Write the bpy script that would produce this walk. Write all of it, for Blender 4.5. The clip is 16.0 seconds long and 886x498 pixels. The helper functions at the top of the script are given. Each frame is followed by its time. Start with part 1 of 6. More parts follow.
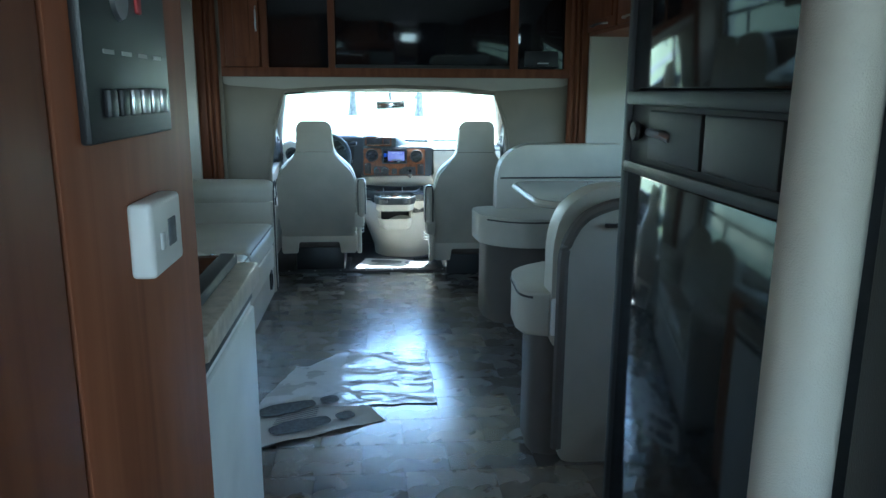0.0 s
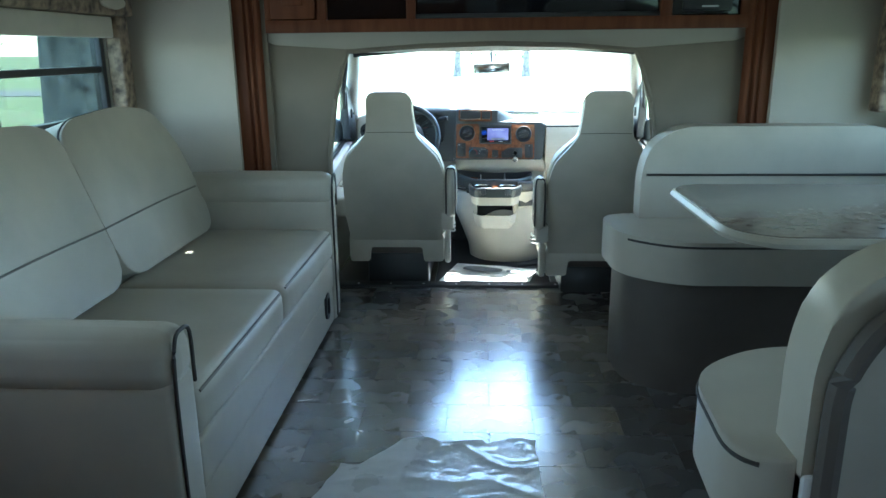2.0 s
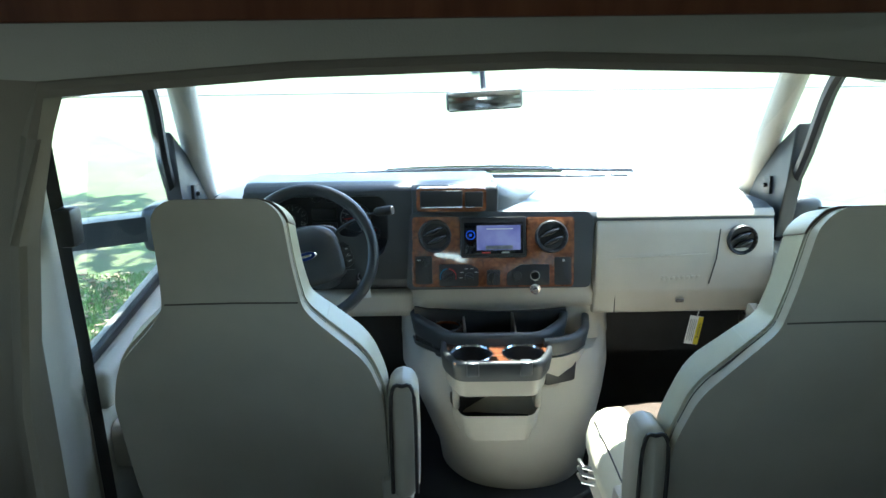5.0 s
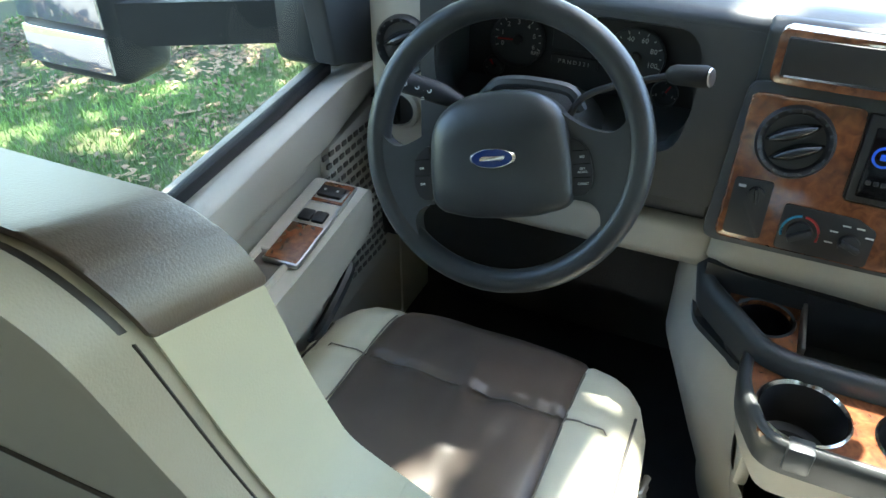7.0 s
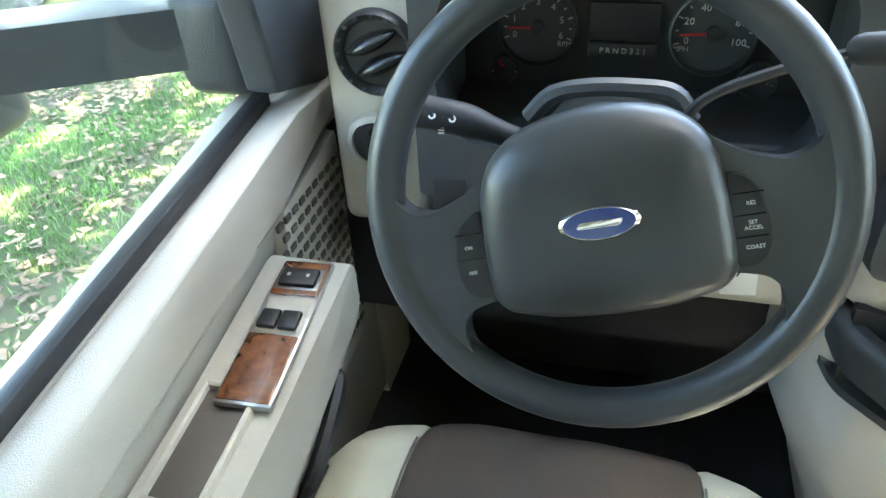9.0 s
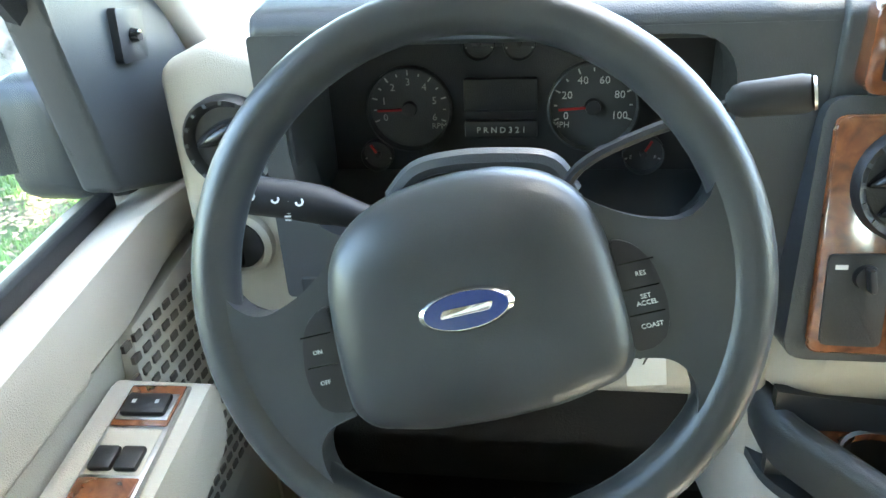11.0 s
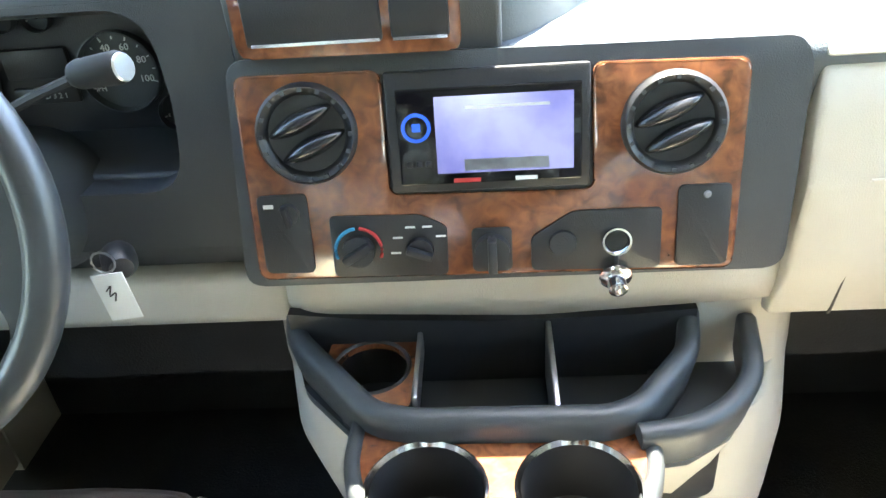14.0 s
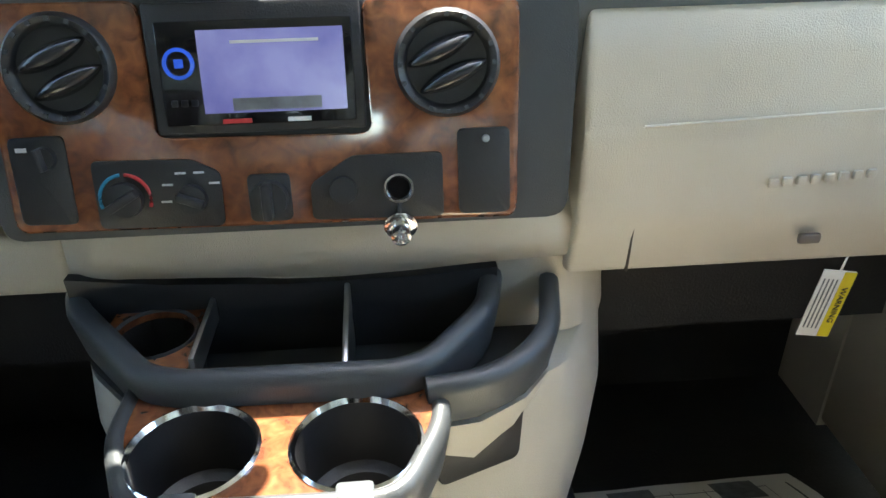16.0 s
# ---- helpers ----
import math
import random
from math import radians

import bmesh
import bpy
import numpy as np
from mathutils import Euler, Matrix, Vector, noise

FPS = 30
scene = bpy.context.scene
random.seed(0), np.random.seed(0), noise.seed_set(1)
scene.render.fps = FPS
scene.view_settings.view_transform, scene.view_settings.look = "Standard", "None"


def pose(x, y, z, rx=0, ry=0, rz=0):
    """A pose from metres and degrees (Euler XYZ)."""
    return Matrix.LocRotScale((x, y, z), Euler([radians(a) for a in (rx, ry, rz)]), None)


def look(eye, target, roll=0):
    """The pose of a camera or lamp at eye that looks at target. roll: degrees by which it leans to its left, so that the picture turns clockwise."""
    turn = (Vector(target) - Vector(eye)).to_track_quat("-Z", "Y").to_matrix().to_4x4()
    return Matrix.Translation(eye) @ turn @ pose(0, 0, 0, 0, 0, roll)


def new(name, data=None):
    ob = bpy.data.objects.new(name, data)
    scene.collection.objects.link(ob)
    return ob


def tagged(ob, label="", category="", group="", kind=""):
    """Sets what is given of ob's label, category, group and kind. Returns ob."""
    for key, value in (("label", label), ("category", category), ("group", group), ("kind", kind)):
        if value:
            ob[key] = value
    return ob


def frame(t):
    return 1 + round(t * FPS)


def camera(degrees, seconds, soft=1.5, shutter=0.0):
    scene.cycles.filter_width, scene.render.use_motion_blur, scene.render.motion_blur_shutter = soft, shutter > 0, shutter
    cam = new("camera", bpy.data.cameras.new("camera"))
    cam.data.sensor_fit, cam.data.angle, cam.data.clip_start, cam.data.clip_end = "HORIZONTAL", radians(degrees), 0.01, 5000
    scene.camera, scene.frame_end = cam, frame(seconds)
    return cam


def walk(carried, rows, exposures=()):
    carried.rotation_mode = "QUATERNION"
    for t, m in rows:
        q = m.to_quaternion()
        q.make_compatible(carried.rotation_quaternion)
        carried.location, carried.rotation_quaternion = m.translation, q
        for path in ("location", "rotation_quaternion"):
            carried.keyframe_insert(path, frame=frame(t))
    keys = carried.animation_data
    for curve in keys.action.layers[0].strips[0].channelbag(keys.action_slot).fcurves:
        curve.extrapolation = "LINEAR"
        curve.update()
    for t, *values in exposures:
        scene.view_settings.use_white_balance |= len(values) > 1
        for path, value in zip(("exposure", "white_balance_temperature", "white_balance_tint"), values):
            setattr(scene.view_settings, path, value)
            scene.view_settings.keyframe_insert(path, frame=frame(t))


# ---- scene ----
cam = camera(62.7, 16.0)
PATH = [
    (0, (0.128, -0.046, 1.267), (0.304, 1.9, 0.838), 0.3),
    (0.5, (0.187, 0.182, 1.265), (0.195, 2.143, 0.874), -0.5),
    (1, (0.213, 0.439, 1.272), (0.054, 2.398, 0.9), -1.0),
    (1.5, (0.191, 0.783, 1.266), (0.152, 2.744, 0.875), -0.4),
    (2, (0.18, 1.177, 1.258), (0.073, 3.103, 0.729), -0.6),
    (2.5, (0.174, 1.556, 1.3), (0.114, 3.498, 0.828), 1.3),
    (3, (0.114, 1.967, 1.315), (0.183, 3.898, 0.801), -1.1),
    (3.5, (0.123, 2.385, 1.327), (0.188, 4.316, 0.811), -1.4),
    (4, (0.128, 2.761, 1.335), (0.148, 4.678, 0.767), -0.2),
    (4.2, (0.121, 2.93, 1.348), (0.164, 4.868, 0.855), -0.8),
    (6.3, (0.04, 4.482, 1.202), (-0.196, 6.283, 0.365), -0.5),
    (6.5, (0.038, 4.577, 1.2), (-0.366, 6.306, 0.279), 1.3),
    (7, (0.012, 4.69, 1.197), (-0.647, 6.185, 0.043), 0.4),
    (7.5, (-0.103, 4.774, 1.184), (-0.628, 6.311, 0.017), -1.4),
    (8, (-0.209, 4.858, 1.15), (-0.592, 6.436, -0.018), -1.6),
    (8.2, (-0.242, 4.883, 1.136), (-0.674, 6.389, -0.108), -3.0),
    (10.3, (-0.242, 5.098, 0.991), (-0.69, 6.804, 0.049), -3.4),
    (10.5, (-0.23, 5.097, 0.996), (-0.629, 6.816, 0.056), -3.7),
    (11, (-0.208, 5.075, 1.001), (-0.493, 6.836, 0.098), -3.3),
    (11.5, (-0.184, 5.043, 1.011), (-0.393, 6.818, 0.114), -3.8),
    (12, (-0.137, 4.997, 1.032), (-0.304, 6.745, 0.075), -3.8),
    (12.5, (-0.047, 5.007, 1.025), (-0.262, 6.75, 0.067), -5.6),
    (13, (0.118, 5.008, 1.04), (-0.099, 6.738, 0.06), -5.6),
    (13.5, (0.222, 5.023, 1.038), (0.014, 6.765, 0.079), -6.0),
    (14, (0.254, 5.027, 1.028), (0.13, 6.719, -0.032), -4.6),
    (14.5, (0.246, 4.961, 1.036), (0.237, 6.546, -0.185), -2.4),
    (15, (0.262, 4.87, 1.044), (0.331, 6.404, -0.237), -2.2),
    (15.5, (0.32, 4.844, 1.044), (0.467, 6.476, -0.103), -3.5),
    (16, (0.379, 5.002, 0.933), (0.497, 6.742, -0.045), -1.1),
]
walk(cam, [(t, look(eye, target, roll)) for t, eye, target, roll in PATH],
     exposures=((0, 4.1, 5100, -3), (1.0, 4.5, 5350, -3), (2.5, 4.05, 5500, -3), (4.2, 3.65, 5650, -2), (6.3, 2.75, 6100, 0), (7.0, 3.6, 6400, 2), (8.2, 4.5, 6900, 3), (10.3, 4.75, 7000, 3), (12.5, 5.42, 6850, 4), (13.5, 5.05, 6800, 5), (14.5, 4.5, 6700, 6), (15.2, 3.85, 6680, 6), (16, 3.75, 6650, 7)))

# ---- world, sun, exposure ----
world = bpy.data.worlds.new("sky")
scene.world = world
world.use_nodes = True
wn = world.node_tree
sky = wn.nodes.new("ShaderNodeTexSky")
sky.sky_type, sky.sun_disc = "NISHITA", False
sky.sun_elevation, sky.sun_rotation = radians(67), radians(18)
wn.nodes["Background"].inputs[1].default_value = 0.15
wn.links.new(sky.outputs[0], wn.nodes["Background"].inputs[0])
sun = new("sun", bpy.data.lights.new("sun", "SUN"))
sun.data.energy, sun.data.angle, sun.data.color = 3.4, radians(0.6), (1.0, 0.95, 0.86)
sun.matrix_world = look((4, 6.5, 9), (4 - 0.12, 6.5 - 0.37, 9 - 0.92))


def window_light(name, x, y, z, sx, sz, turn, watts):
    """Sky light entering by a window opening."""
    l = new(name, bpy.data.lights.new(name, "AREA"))
    l.data.shape, l.data.size, l.data.size_y, l.data.energy, l.data.color = "RECTANGLE", sx, sz, watts, (0.86, 0.95, 1.0)
    l.matrix_world = pose(x, y, z, 90, 0, turn)


window_light("skylight_left", -1.56, 2.7, 1.18, 3.3, 0.42, -90, 1.05)
# fill from behind at the unseen rear window, brightens pantry and corner pole
window_light("rear_fill", 0.3, -1.47, 1.225, 0.8, 0.55, 0, 1.0)
window_light("skylight_right", 2.06, 2.9, 1.17, 3.0, 0.46, 90, 1.0)

# ---- materials ----
def mat(name, col, rough=0.5, metal=0.0, var=0.12, scale=8.0, bump=0.0, bscale=300.0, coat=0.0, col2=None, spec=0.5):
    """Principled with two scales of colour variation and a fine relief."""
    m = bpy.data.materials.new(name)
    m.use_nodes = True
    nt = m.node_tree
    b = nt.nodes["Principled BSDF"]
    tc = nt.nodes.new("ShaderNodeTexCoord")
    n1 = nt.nodes.new("ShaderNodeTexNoise")
    n1.inputs["Scale"].default_value, n1.inputs["Detail"].default_value = scale, 6
    nt.links.new(tc.outputs["Object"], n1.inputs["Vector"])
    mx = nt.nodes.new("ShaderNodeMix")
    mx.data_type = "RGBA"
    c2 = col2 or tuple(max(0, c * (1 - var * 2)) for c in col)
    mx.inputs[6].default_value, mx.inputs[7].default_value = (*c2, 1), (*(min(1, c * (1 + var * 0.5)) for c in col), 1)
    ramp = nt.nodes.new("ShaderNodeMapRange")
    ramp.inputs[1].default_value, ramp.inputs[2].default_value = 0.3, 0.65
    nt.links.new(n1.outputs[0], ramp.inputs[0])
    nt.links.new(ramp.outputs[0], mx.inputs[0])
    nt.links.new(mx.outputs[2], b.inputs["Base Color"])
    b.inputs["Roughness"].default_value, b.inputs["Metallic"].default_value = rough, metal
    b.inputs["Coat Weight"].default_value, b.inputs["Coat Roughness"].default_value = coat, 0.08
    b.inputs["Specular IOR Level"].default_value = spec
    rr = nt.nodes.new("ShaderNodeMapRange")
    rr.inputs[3].default_value, rr.inputs[4].default_value = max(0.02, rough - 0.07), min(1, rough + 0.07)
    nt.links.new(n1.outputs[0], rr.inputs[0])
    nt.links.new(rr.outputs[0], b.inputs["Roughness"])
    if bump:
        n2 = nt.nodes.new("ShaderNodeTexNoise")
        n2.inputs["Scale"].default_value, n2.inputs["Detail"].default_value = bscale, 3
        nt.links.new(tc.outputs["Object"], n2.inputs["Vector"])
        bp = nt.nodes.new("ShaderNodeBump")
        bp.inputs["Strength"].default_value, bp.inputs["Distance"].default_value = bump, 0.002
        nt.links.new(n2.outputs[0], bp.inputs["Height"])
        nt.links.new(bp.outputs[0], b.inputs["Normal"])
    return m


def wood(name, dark, light, rough=0.42, stretch=(14, 14, 1.2), coat=0.04, scale=3.0):
    """Stained wood with long grain."""
    m = mat(name, light, rough, coat=coat)
    nt = m.node_tree
    b = nt.nodes["Principled BSDF"]
    b.inputs["Specular IOR Level"].default_value = 0.5 if coat > 0.5 else 0.12
    tc = nt.nodes["Texture Coordinate"]
    mp = nt.nodes.new("ShaderNodeMapping")
    mp.inputs["Scale"].default_value = stretch
    nz = nt.nodes.new("ShaderNodeTexNoise")
    nz.inputs["Scale"].default_value, nz.inputs["Detail"].default_value, nz.inputs["Distortion"].default_value = scale, 9, 0.8
    cr = nt.nodes.new("ShaderNodeValToRGB")
    cr.color_ramp.elements[0].position, cr.color_ramp.elements[1].position = 0.3, 0.7
    cr.color_ramp.elements[0].color, cr.color_ramp.elements[1].color = (*dark, 1), (*light, 1)
    nt.links.new(tc.outputs["Object"], mp.inputs[0])
    nt.links.new(mp.outputs[0], nz.inputs["Vector"])
    nt.links.new(nz.outputs[0], cr.inputs[0])
    nt.links.new(cr.outputs[0], b.inputs["Base Color"])
    return m


def glass(name, tint=(1, 1, 1), gloss=0.05):
    m = bpy.data.materials.new(name)
    m.use_nodes = True
    nt = m.node_tree
    nt.nodes.remove(nt.nodes["Principled BSDF"])
    tr, gl, mx = (nt.nodes.new("ShaderNodeBsdf" + k) for k in ("Transparent", "Glossy", "Refraction"))
    nt.nodes.remove(mx)
    mx = nt.nodes.new("ShaderNodeMixShader")
    tr.inputs[0].default_value = (*tint, 1)
    gl.inputs["Roughness"].default_value = 0.01
    mx.inputs[0].default_value = gloss
    nt.links.new(tr.outputs[0], mx.inputs[1])
    nt.links.new(gl.outputs[0], mx.inputs[2])
    nt.links.new(mx.outputs[0], nt.nodes["Material Output"].inputs[0])
    return m


def glow(name, col, strength):
    m = mat(name, col, 0.15)
    b = m.node_tree.nodes["Principled BSDF"]
    b.inputs["Emission Color"].default_value, b.inputs["Emission Strength"].default_value = (*col, 1), strength
    return m


CREAM = mat("cream_vinyl", (0.48, 0.44, 0.355), 0.42, var=0.06, scale=5, bump=0.14, bscale=750)
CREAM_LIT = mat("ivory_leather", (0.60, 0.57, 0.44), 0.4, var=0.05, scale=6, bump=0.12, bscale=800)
TAUPE = mat("taupe_leather", (0.115, 0.086, 0.067), 0.31, var=0.12, scale=6, bump=0.12, bscale=800)
TAUPE_BASE = mat("taupe_base_vinyl", (0.11, 0.092, 0.077), 0.5, var=0.1, scale=5, bump=0.3)
PIPING = mat("dark_piping", (0.035, 0.03, 0.027), 0.5)
SEAM = mat("tonal_seam", (0.20, 0.18, 0.15), 0.6)
WALL = mat("wallpaper", (0.46, 0.415, 0.335), 0.7, var=0.05, scale=2.5, bump=0.3, bscale=160)
CURTAIN = mat("bulkhead_fabric", (0.21, 0.18, 0.135), 0.85, var=0.07, scale=4, bump=0.5, bscale=500)
HEADER = mat("header_vinyl", (0.36, 0.33, 0.27), 0.6, var=0.05, scale=4, bump=0.3, bscale=300)
CEIL = mat("ceiling_vinyl", (0.72, 0.70, 0.65), 0.7, var=0.04, scale=3, bump=0.2, bscale=120)
# same cherry twice: colour darkened for the shaded cab end, lighter for the lit pantry
CHERRY_SHADED = wood("cherry_wood_shaded", (0.095, 0.032, 0.015), (0.16, 0.058, 0.026), 0.5, (8, 8, 0.9), coat=0.0, scale=2.4)
CHERRY_LIT = wood("cherry_wood_lit", (0.22, 0.075, 0.034), (0.33, 0.118, 0.055), 0.5, (9, 9, 0.8), coat=0.0, scale=2.0)
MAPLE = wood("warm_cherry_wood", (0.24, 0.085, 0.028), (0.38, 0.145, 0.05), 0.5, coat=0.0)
BURL = wood("burl_trim", (0.075, 0.024, 0.011), (0.25, 0.088, 0.034), 0.2, (1, 1, 1), 1.0, 62)
BURL.node_tree.nodes["Principled BSDF"].inputs["Coat IOR"].default_value = 1.6
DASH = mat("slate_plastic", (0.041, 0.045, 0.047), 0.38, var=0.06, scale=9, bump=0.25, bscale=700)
WHEEL = mat("wheel_leather", (0.030, 0.033, 0.035), 0.36, var=0.10, scale=14, bump=0.07, bscale=900)
POD = mat("button_plastic", (0.009, 0.009, 0.010), 0.35, var=0.08, bump=0.1, bscale=900)
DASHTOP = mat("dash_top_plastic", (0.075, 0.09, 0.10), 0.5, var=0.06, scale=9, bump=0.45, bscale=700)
BEIGE = mat("beige_plastic", (0.48, 0.445, 0.37), 0.5, var=0.05, scale=6, bump=0.4, bscale=650)
BLACK = mat("black_plastic", (0.018, 0.018, 0.019), 0.4, var=0.1, bump=0.2, bscale=600)
RUBBER = mat("black_rubber_mat", (0.02, 0.02, 0.021), 0.6, var=0.2, scale=12, bump=0.5, bscale=250)
GLOSS = mat("gloss_black", (0.006, 0.006, 0.007), 0.06, var=0.1)
FRIDGE = mat("black_mirror_glass", (0.012, 0.013, 0.014), 0.05, var=0.1, spec=0.5)
CLIP = mat("grey_clip_plastic", (0.07, 0.076, 0.08), 0.3)
CHROME = mat("chrome", (0.75, 0.75, 0.76), 0.12, 1.0, var=0.04)
STEEL = mat("brushed_steel", (0.5, 0.5, 0.5), 0.3, 1.0, var=0.08, scale=20)
WHITE = mat("white_enamel", (0.82, 0.81, 0.78), 0.35, var=0.04)
PAPER = mat("paper", (0.68, 0.68, 0.66), 0.75, var=0.06, scale=9, bump=0.25, bscale=30)
INK = mat("grey_ink", (0.16, 0.17, 0.18), 0.8, var=0.2, scale=60)
FILM = mat("plastic_film", (0.66, 0.67, 0.66), 0.28, var=0.08, scale=7, bump=0.6, bscale=22, spec=0.9, coat=0.6)
COUNTER = mat("laminate_counter", (0.42, 0.36, 0.29), 0.3, var=0.16, scale=40)
TABLE = mat("table_laminate", (0.24, 0.21, 0.175), 0.2, var=0.14, scale=30, coat=0.25)
VINYLF = mat("floor_underlay", (0.05, 0.042, 0.036), 0.35, var=0.2)
SHADE = mat("roller_shade", (0.62, 0.56, 0.45), 0.8, var=0.05, bump=0.3, bscale=300)
VALANCE = mat("patterned_valance", (0.33, 0.25, 0.17), 0.85, var=0.3, scale=26, col2=(0.07, 0.05, 0.04), bump=0.3)
GLASS = glass("window_glass", (0.93, 0.95, 0.94), 0.05)
TINT = glass("tinted_glass", (0.42, 0.46, 0.44), 0.05)
BODYWHITE = mat("white_body_paint", (0.8, 0.8, 0.8), 0.2, var=0.02, coat=0.6)
SCREEN = glow("display_blue", (0.13, 0.135, 0.27), 0.07)
sn = SCREEN.node_tree
sn.nodes["Noise Texture"].inputs["Scale"].default_value = 16
smx = [q for q in sn.nodes if q.bl_idname == "ShaderNodeMix"][0]
smx.inputs[6].default_value, smx.inputs[7].default_value = (0.075, 0.075, 0.22, 1), (0.16, 0.165, 0.32, 1)
sn.links.new(smx.outputs[2], sn.nodes["Principled BSDF"].inputs["Emission Color"])
RING = glow("blue_ring_light", (0.02, 0.07, 0.42), 0.06)
BLUE = mat("badge_blue", (0.012, 0.03, 0.13), 0.2, coat=0.5)
RED = mat("needle_red", (0.55, 0.02, 0.02), 0.4)
DIALRED = mat("dial_red", (0.45, 0.03, 0.03), 0.5)
DIALBLUE = mat("dial_blue", (0.03, 0.25, 0.42), 0.5)
LEGEND = mat("printed_white", (0.62, 0.62, 0.6), 0.6)
YELLOW = mat("tag_yellow", (0.62, 0.50, 0.02), 0.6)
INNER_MIRROR = mat("dim_mirror_glass", (0.75, 0.76, 0.76), 0.14, 1.0, var=0.02)
MIRROR = mat("mirror_glass", (0.85, 0.85, 0.85), 0.02, 1.0, var=0.01)
BARK = mat("bark", (0.22, 0.20, 0.175), 0.9, var=0.35, scale=6, bump=1.0, bscale=18)
STALK = mat("stalk_plastic", (0.018, 0.019, 0.021), 0.55, var=0.08, spec=0.3)
LEAFDRY = mat("dry_leaf", (0.34, 0.23, 0.14), 0.8, var=0.35, scale=3)
BLADE = mat("grass_blade", (0.17, 0.29, 0.07), 0.6, var=0.3, scale=2)
GRASS = mat("lawn", (0.055, 0.090, 0.024), 0.9, var=0.3, scale=1.6, col2=(0.075, 0.066, 0.032), bump=1.0, bscale=40)
FOLIAGE = mat("far_foliage", (0.07, 0.13, 0.035), 0.8, var=0.4, scale=1.5)
ASPHALT = mat("asphalt", (0.07, 0.07, 0.072), 0.85, var=0.15, scale=4, bump=0.4, bscale=60)

tile_m = mat("floor_tile", (0.2, 0.2, 0.2), 0.27, bump=0.10, bscale=30, coat=1.0, spec=0.8)
nt = tile_m.node_tree
nt.nodes["Principled BSDF"].inputs["Coat Roughness"].default_value = 0.21
nt.nodes["Principled BSDF"].inputs["Coat IOR"].default_value = 2.5
oi = nt.nodes.new("ShaderNodeObjectInfo")
cr = nt.nodes.new("ShaderNodeValToRGB")
cr.color_ramp.interpolation = "CONSTANT"
for pos, c in ((0.0, (0.040, 0.036, 0.033)), (0.3, (0.066, 0.053, 0.042)), (0.5, (0.052, 0.050, 0.050)), (0.7, (0.095, 0.078, 0.058)), (0.85, (0.078, 0.066, 0.056))):
    el = cr.color_ramp.elements.new(pos) if pos else cr.color_ramp.elements[0]
    el.color = (*c, 1)
cr.color_ramp.elements[-1].color = (0.14, 0.12, 0.095, 1)
mm = nt.nodes.new("ShaderNodeMix")
mm.data_type, mm.blend_type = "RGBA", "MULTIPLY"
mm.inputs[0].default_value = 1.0
tcn = nt.nodes["Texture Coordinate"]
nz = nt.nodes.new("ShaderNodeTexNoise")
nz.inputs["Scale"].default_value, nz.inputs["Detail"].default_value = 9, 8
nt.links.new(tcn.outputs["Object"], nz.inputs["Vector"])
mr = nt.nodes.new("ShaderNodeMapRange")
mr.inputs[1].default_value, mr.inputs[2].default_value, mr.inputs[3].default_value, mr.inputs[4].default_value = 0.3, 0.7, 1.25, 2.3
nt.links.new(nz.outputs[0], mr.inputs[0])
nt.links.new(oi.outputs["Random"], cr.inputs[0])
nt.links.new(cr.outputs[0], mm.inputs[6])
nt.links.new(mr.outputs[0], mm.inputs[7])
nt.links.new(mm.outputs[2], nt.nodes["Principled BSDF"].inputs["Base Color"])

# ---- mesh tools ----
def mesh_of(name, bm, m, smooth=38):
    bmesh.ops.recalc_face_normals(bm, faces=bm.faces)
    me = bpy.data.meshes.new(name)
    bm.to_mesh(me)
    bm.free()
    me.materials.append(m)
    me.shade_smooth()
    me.set_sharp_from_angle(angle=radians(smooth))
    return me


def thing(name, label, category, at=(0, 0, 0), group="", kind=""):
    """An Empty that carries a thing's parts."""
    e = new(name)
    e.matrix_world = at if isinstance(at, Matrix) else Matrix.Translation(at)
    return tagged(e, label, category, group, kind)


def part(name, bm, m, parent, label="", smooth=38):
    """One mesh under a thing or part; coordinates are the parent thing's own."""
    ob = new(name, mesh_of(name, bm, m, smooth))
    ob.parent = parent
    return tagged(ob, label)


def solo(name, bm, m, label, category, group="", kind="", smooth=38):
    return tagged(new(name, mesh_of(name, bm, m, smooth)), label, category, group, kind)


def box(x0, x1, y0, y1, z0, z1, bev=0.0, seg=2):
    bm = bmesh.new()
    bmesh.ops.create_cube(bm, size=1)
    bmesh.ops.scale(bm, vec=(x1 - x0, y1 - y0, z1 - z0), verts=bm.verts)
    bmesh.ops.translate(bm, vec=((x0 + x1) / 2, (y0 + y1) / 2, (z0 + z1) / 2), verts=bm.verts)
    if bev:
        bmesh.ops.bevel(bm, geom=bm.edges[:], offset=bev, segments=seg, profile=0.5, affect="EDGES", clamp_overlap=True)
    return bm


def prism(poly, axis, a, b, bev=0.0, seg=2):
    """A flat outline pushed along an axis; poly holds the two other coordinates in x, y, z order."""
    bm = bmesh.new()
    def p3(p, v):
        return {"x": (v, p[0], p[1]), "y": (p[0], v, p[1]), "z": (p[0], p[1], v)}[axis]
    lo, hi = [bm.verts.new(p3(p, a)) for p in poly], [bm.verts.new(p3(p, b)) for p in poly]
    n = len(poly)
    bm.faces.new(lo)
    bm.faces.new(hi[::-1])
    for i in range(n):
        bm.faces.new((lo[i], hi[i], hi[(i + 1) % n], lo[(i + 1) % n]))
    if bev:
        bmesh.ops.bevel(bm, geom=bm.edges[:], offset=bev, segments=seg, profile=0.5, affect="EDGES", clamp_overlap=True)
    return bm


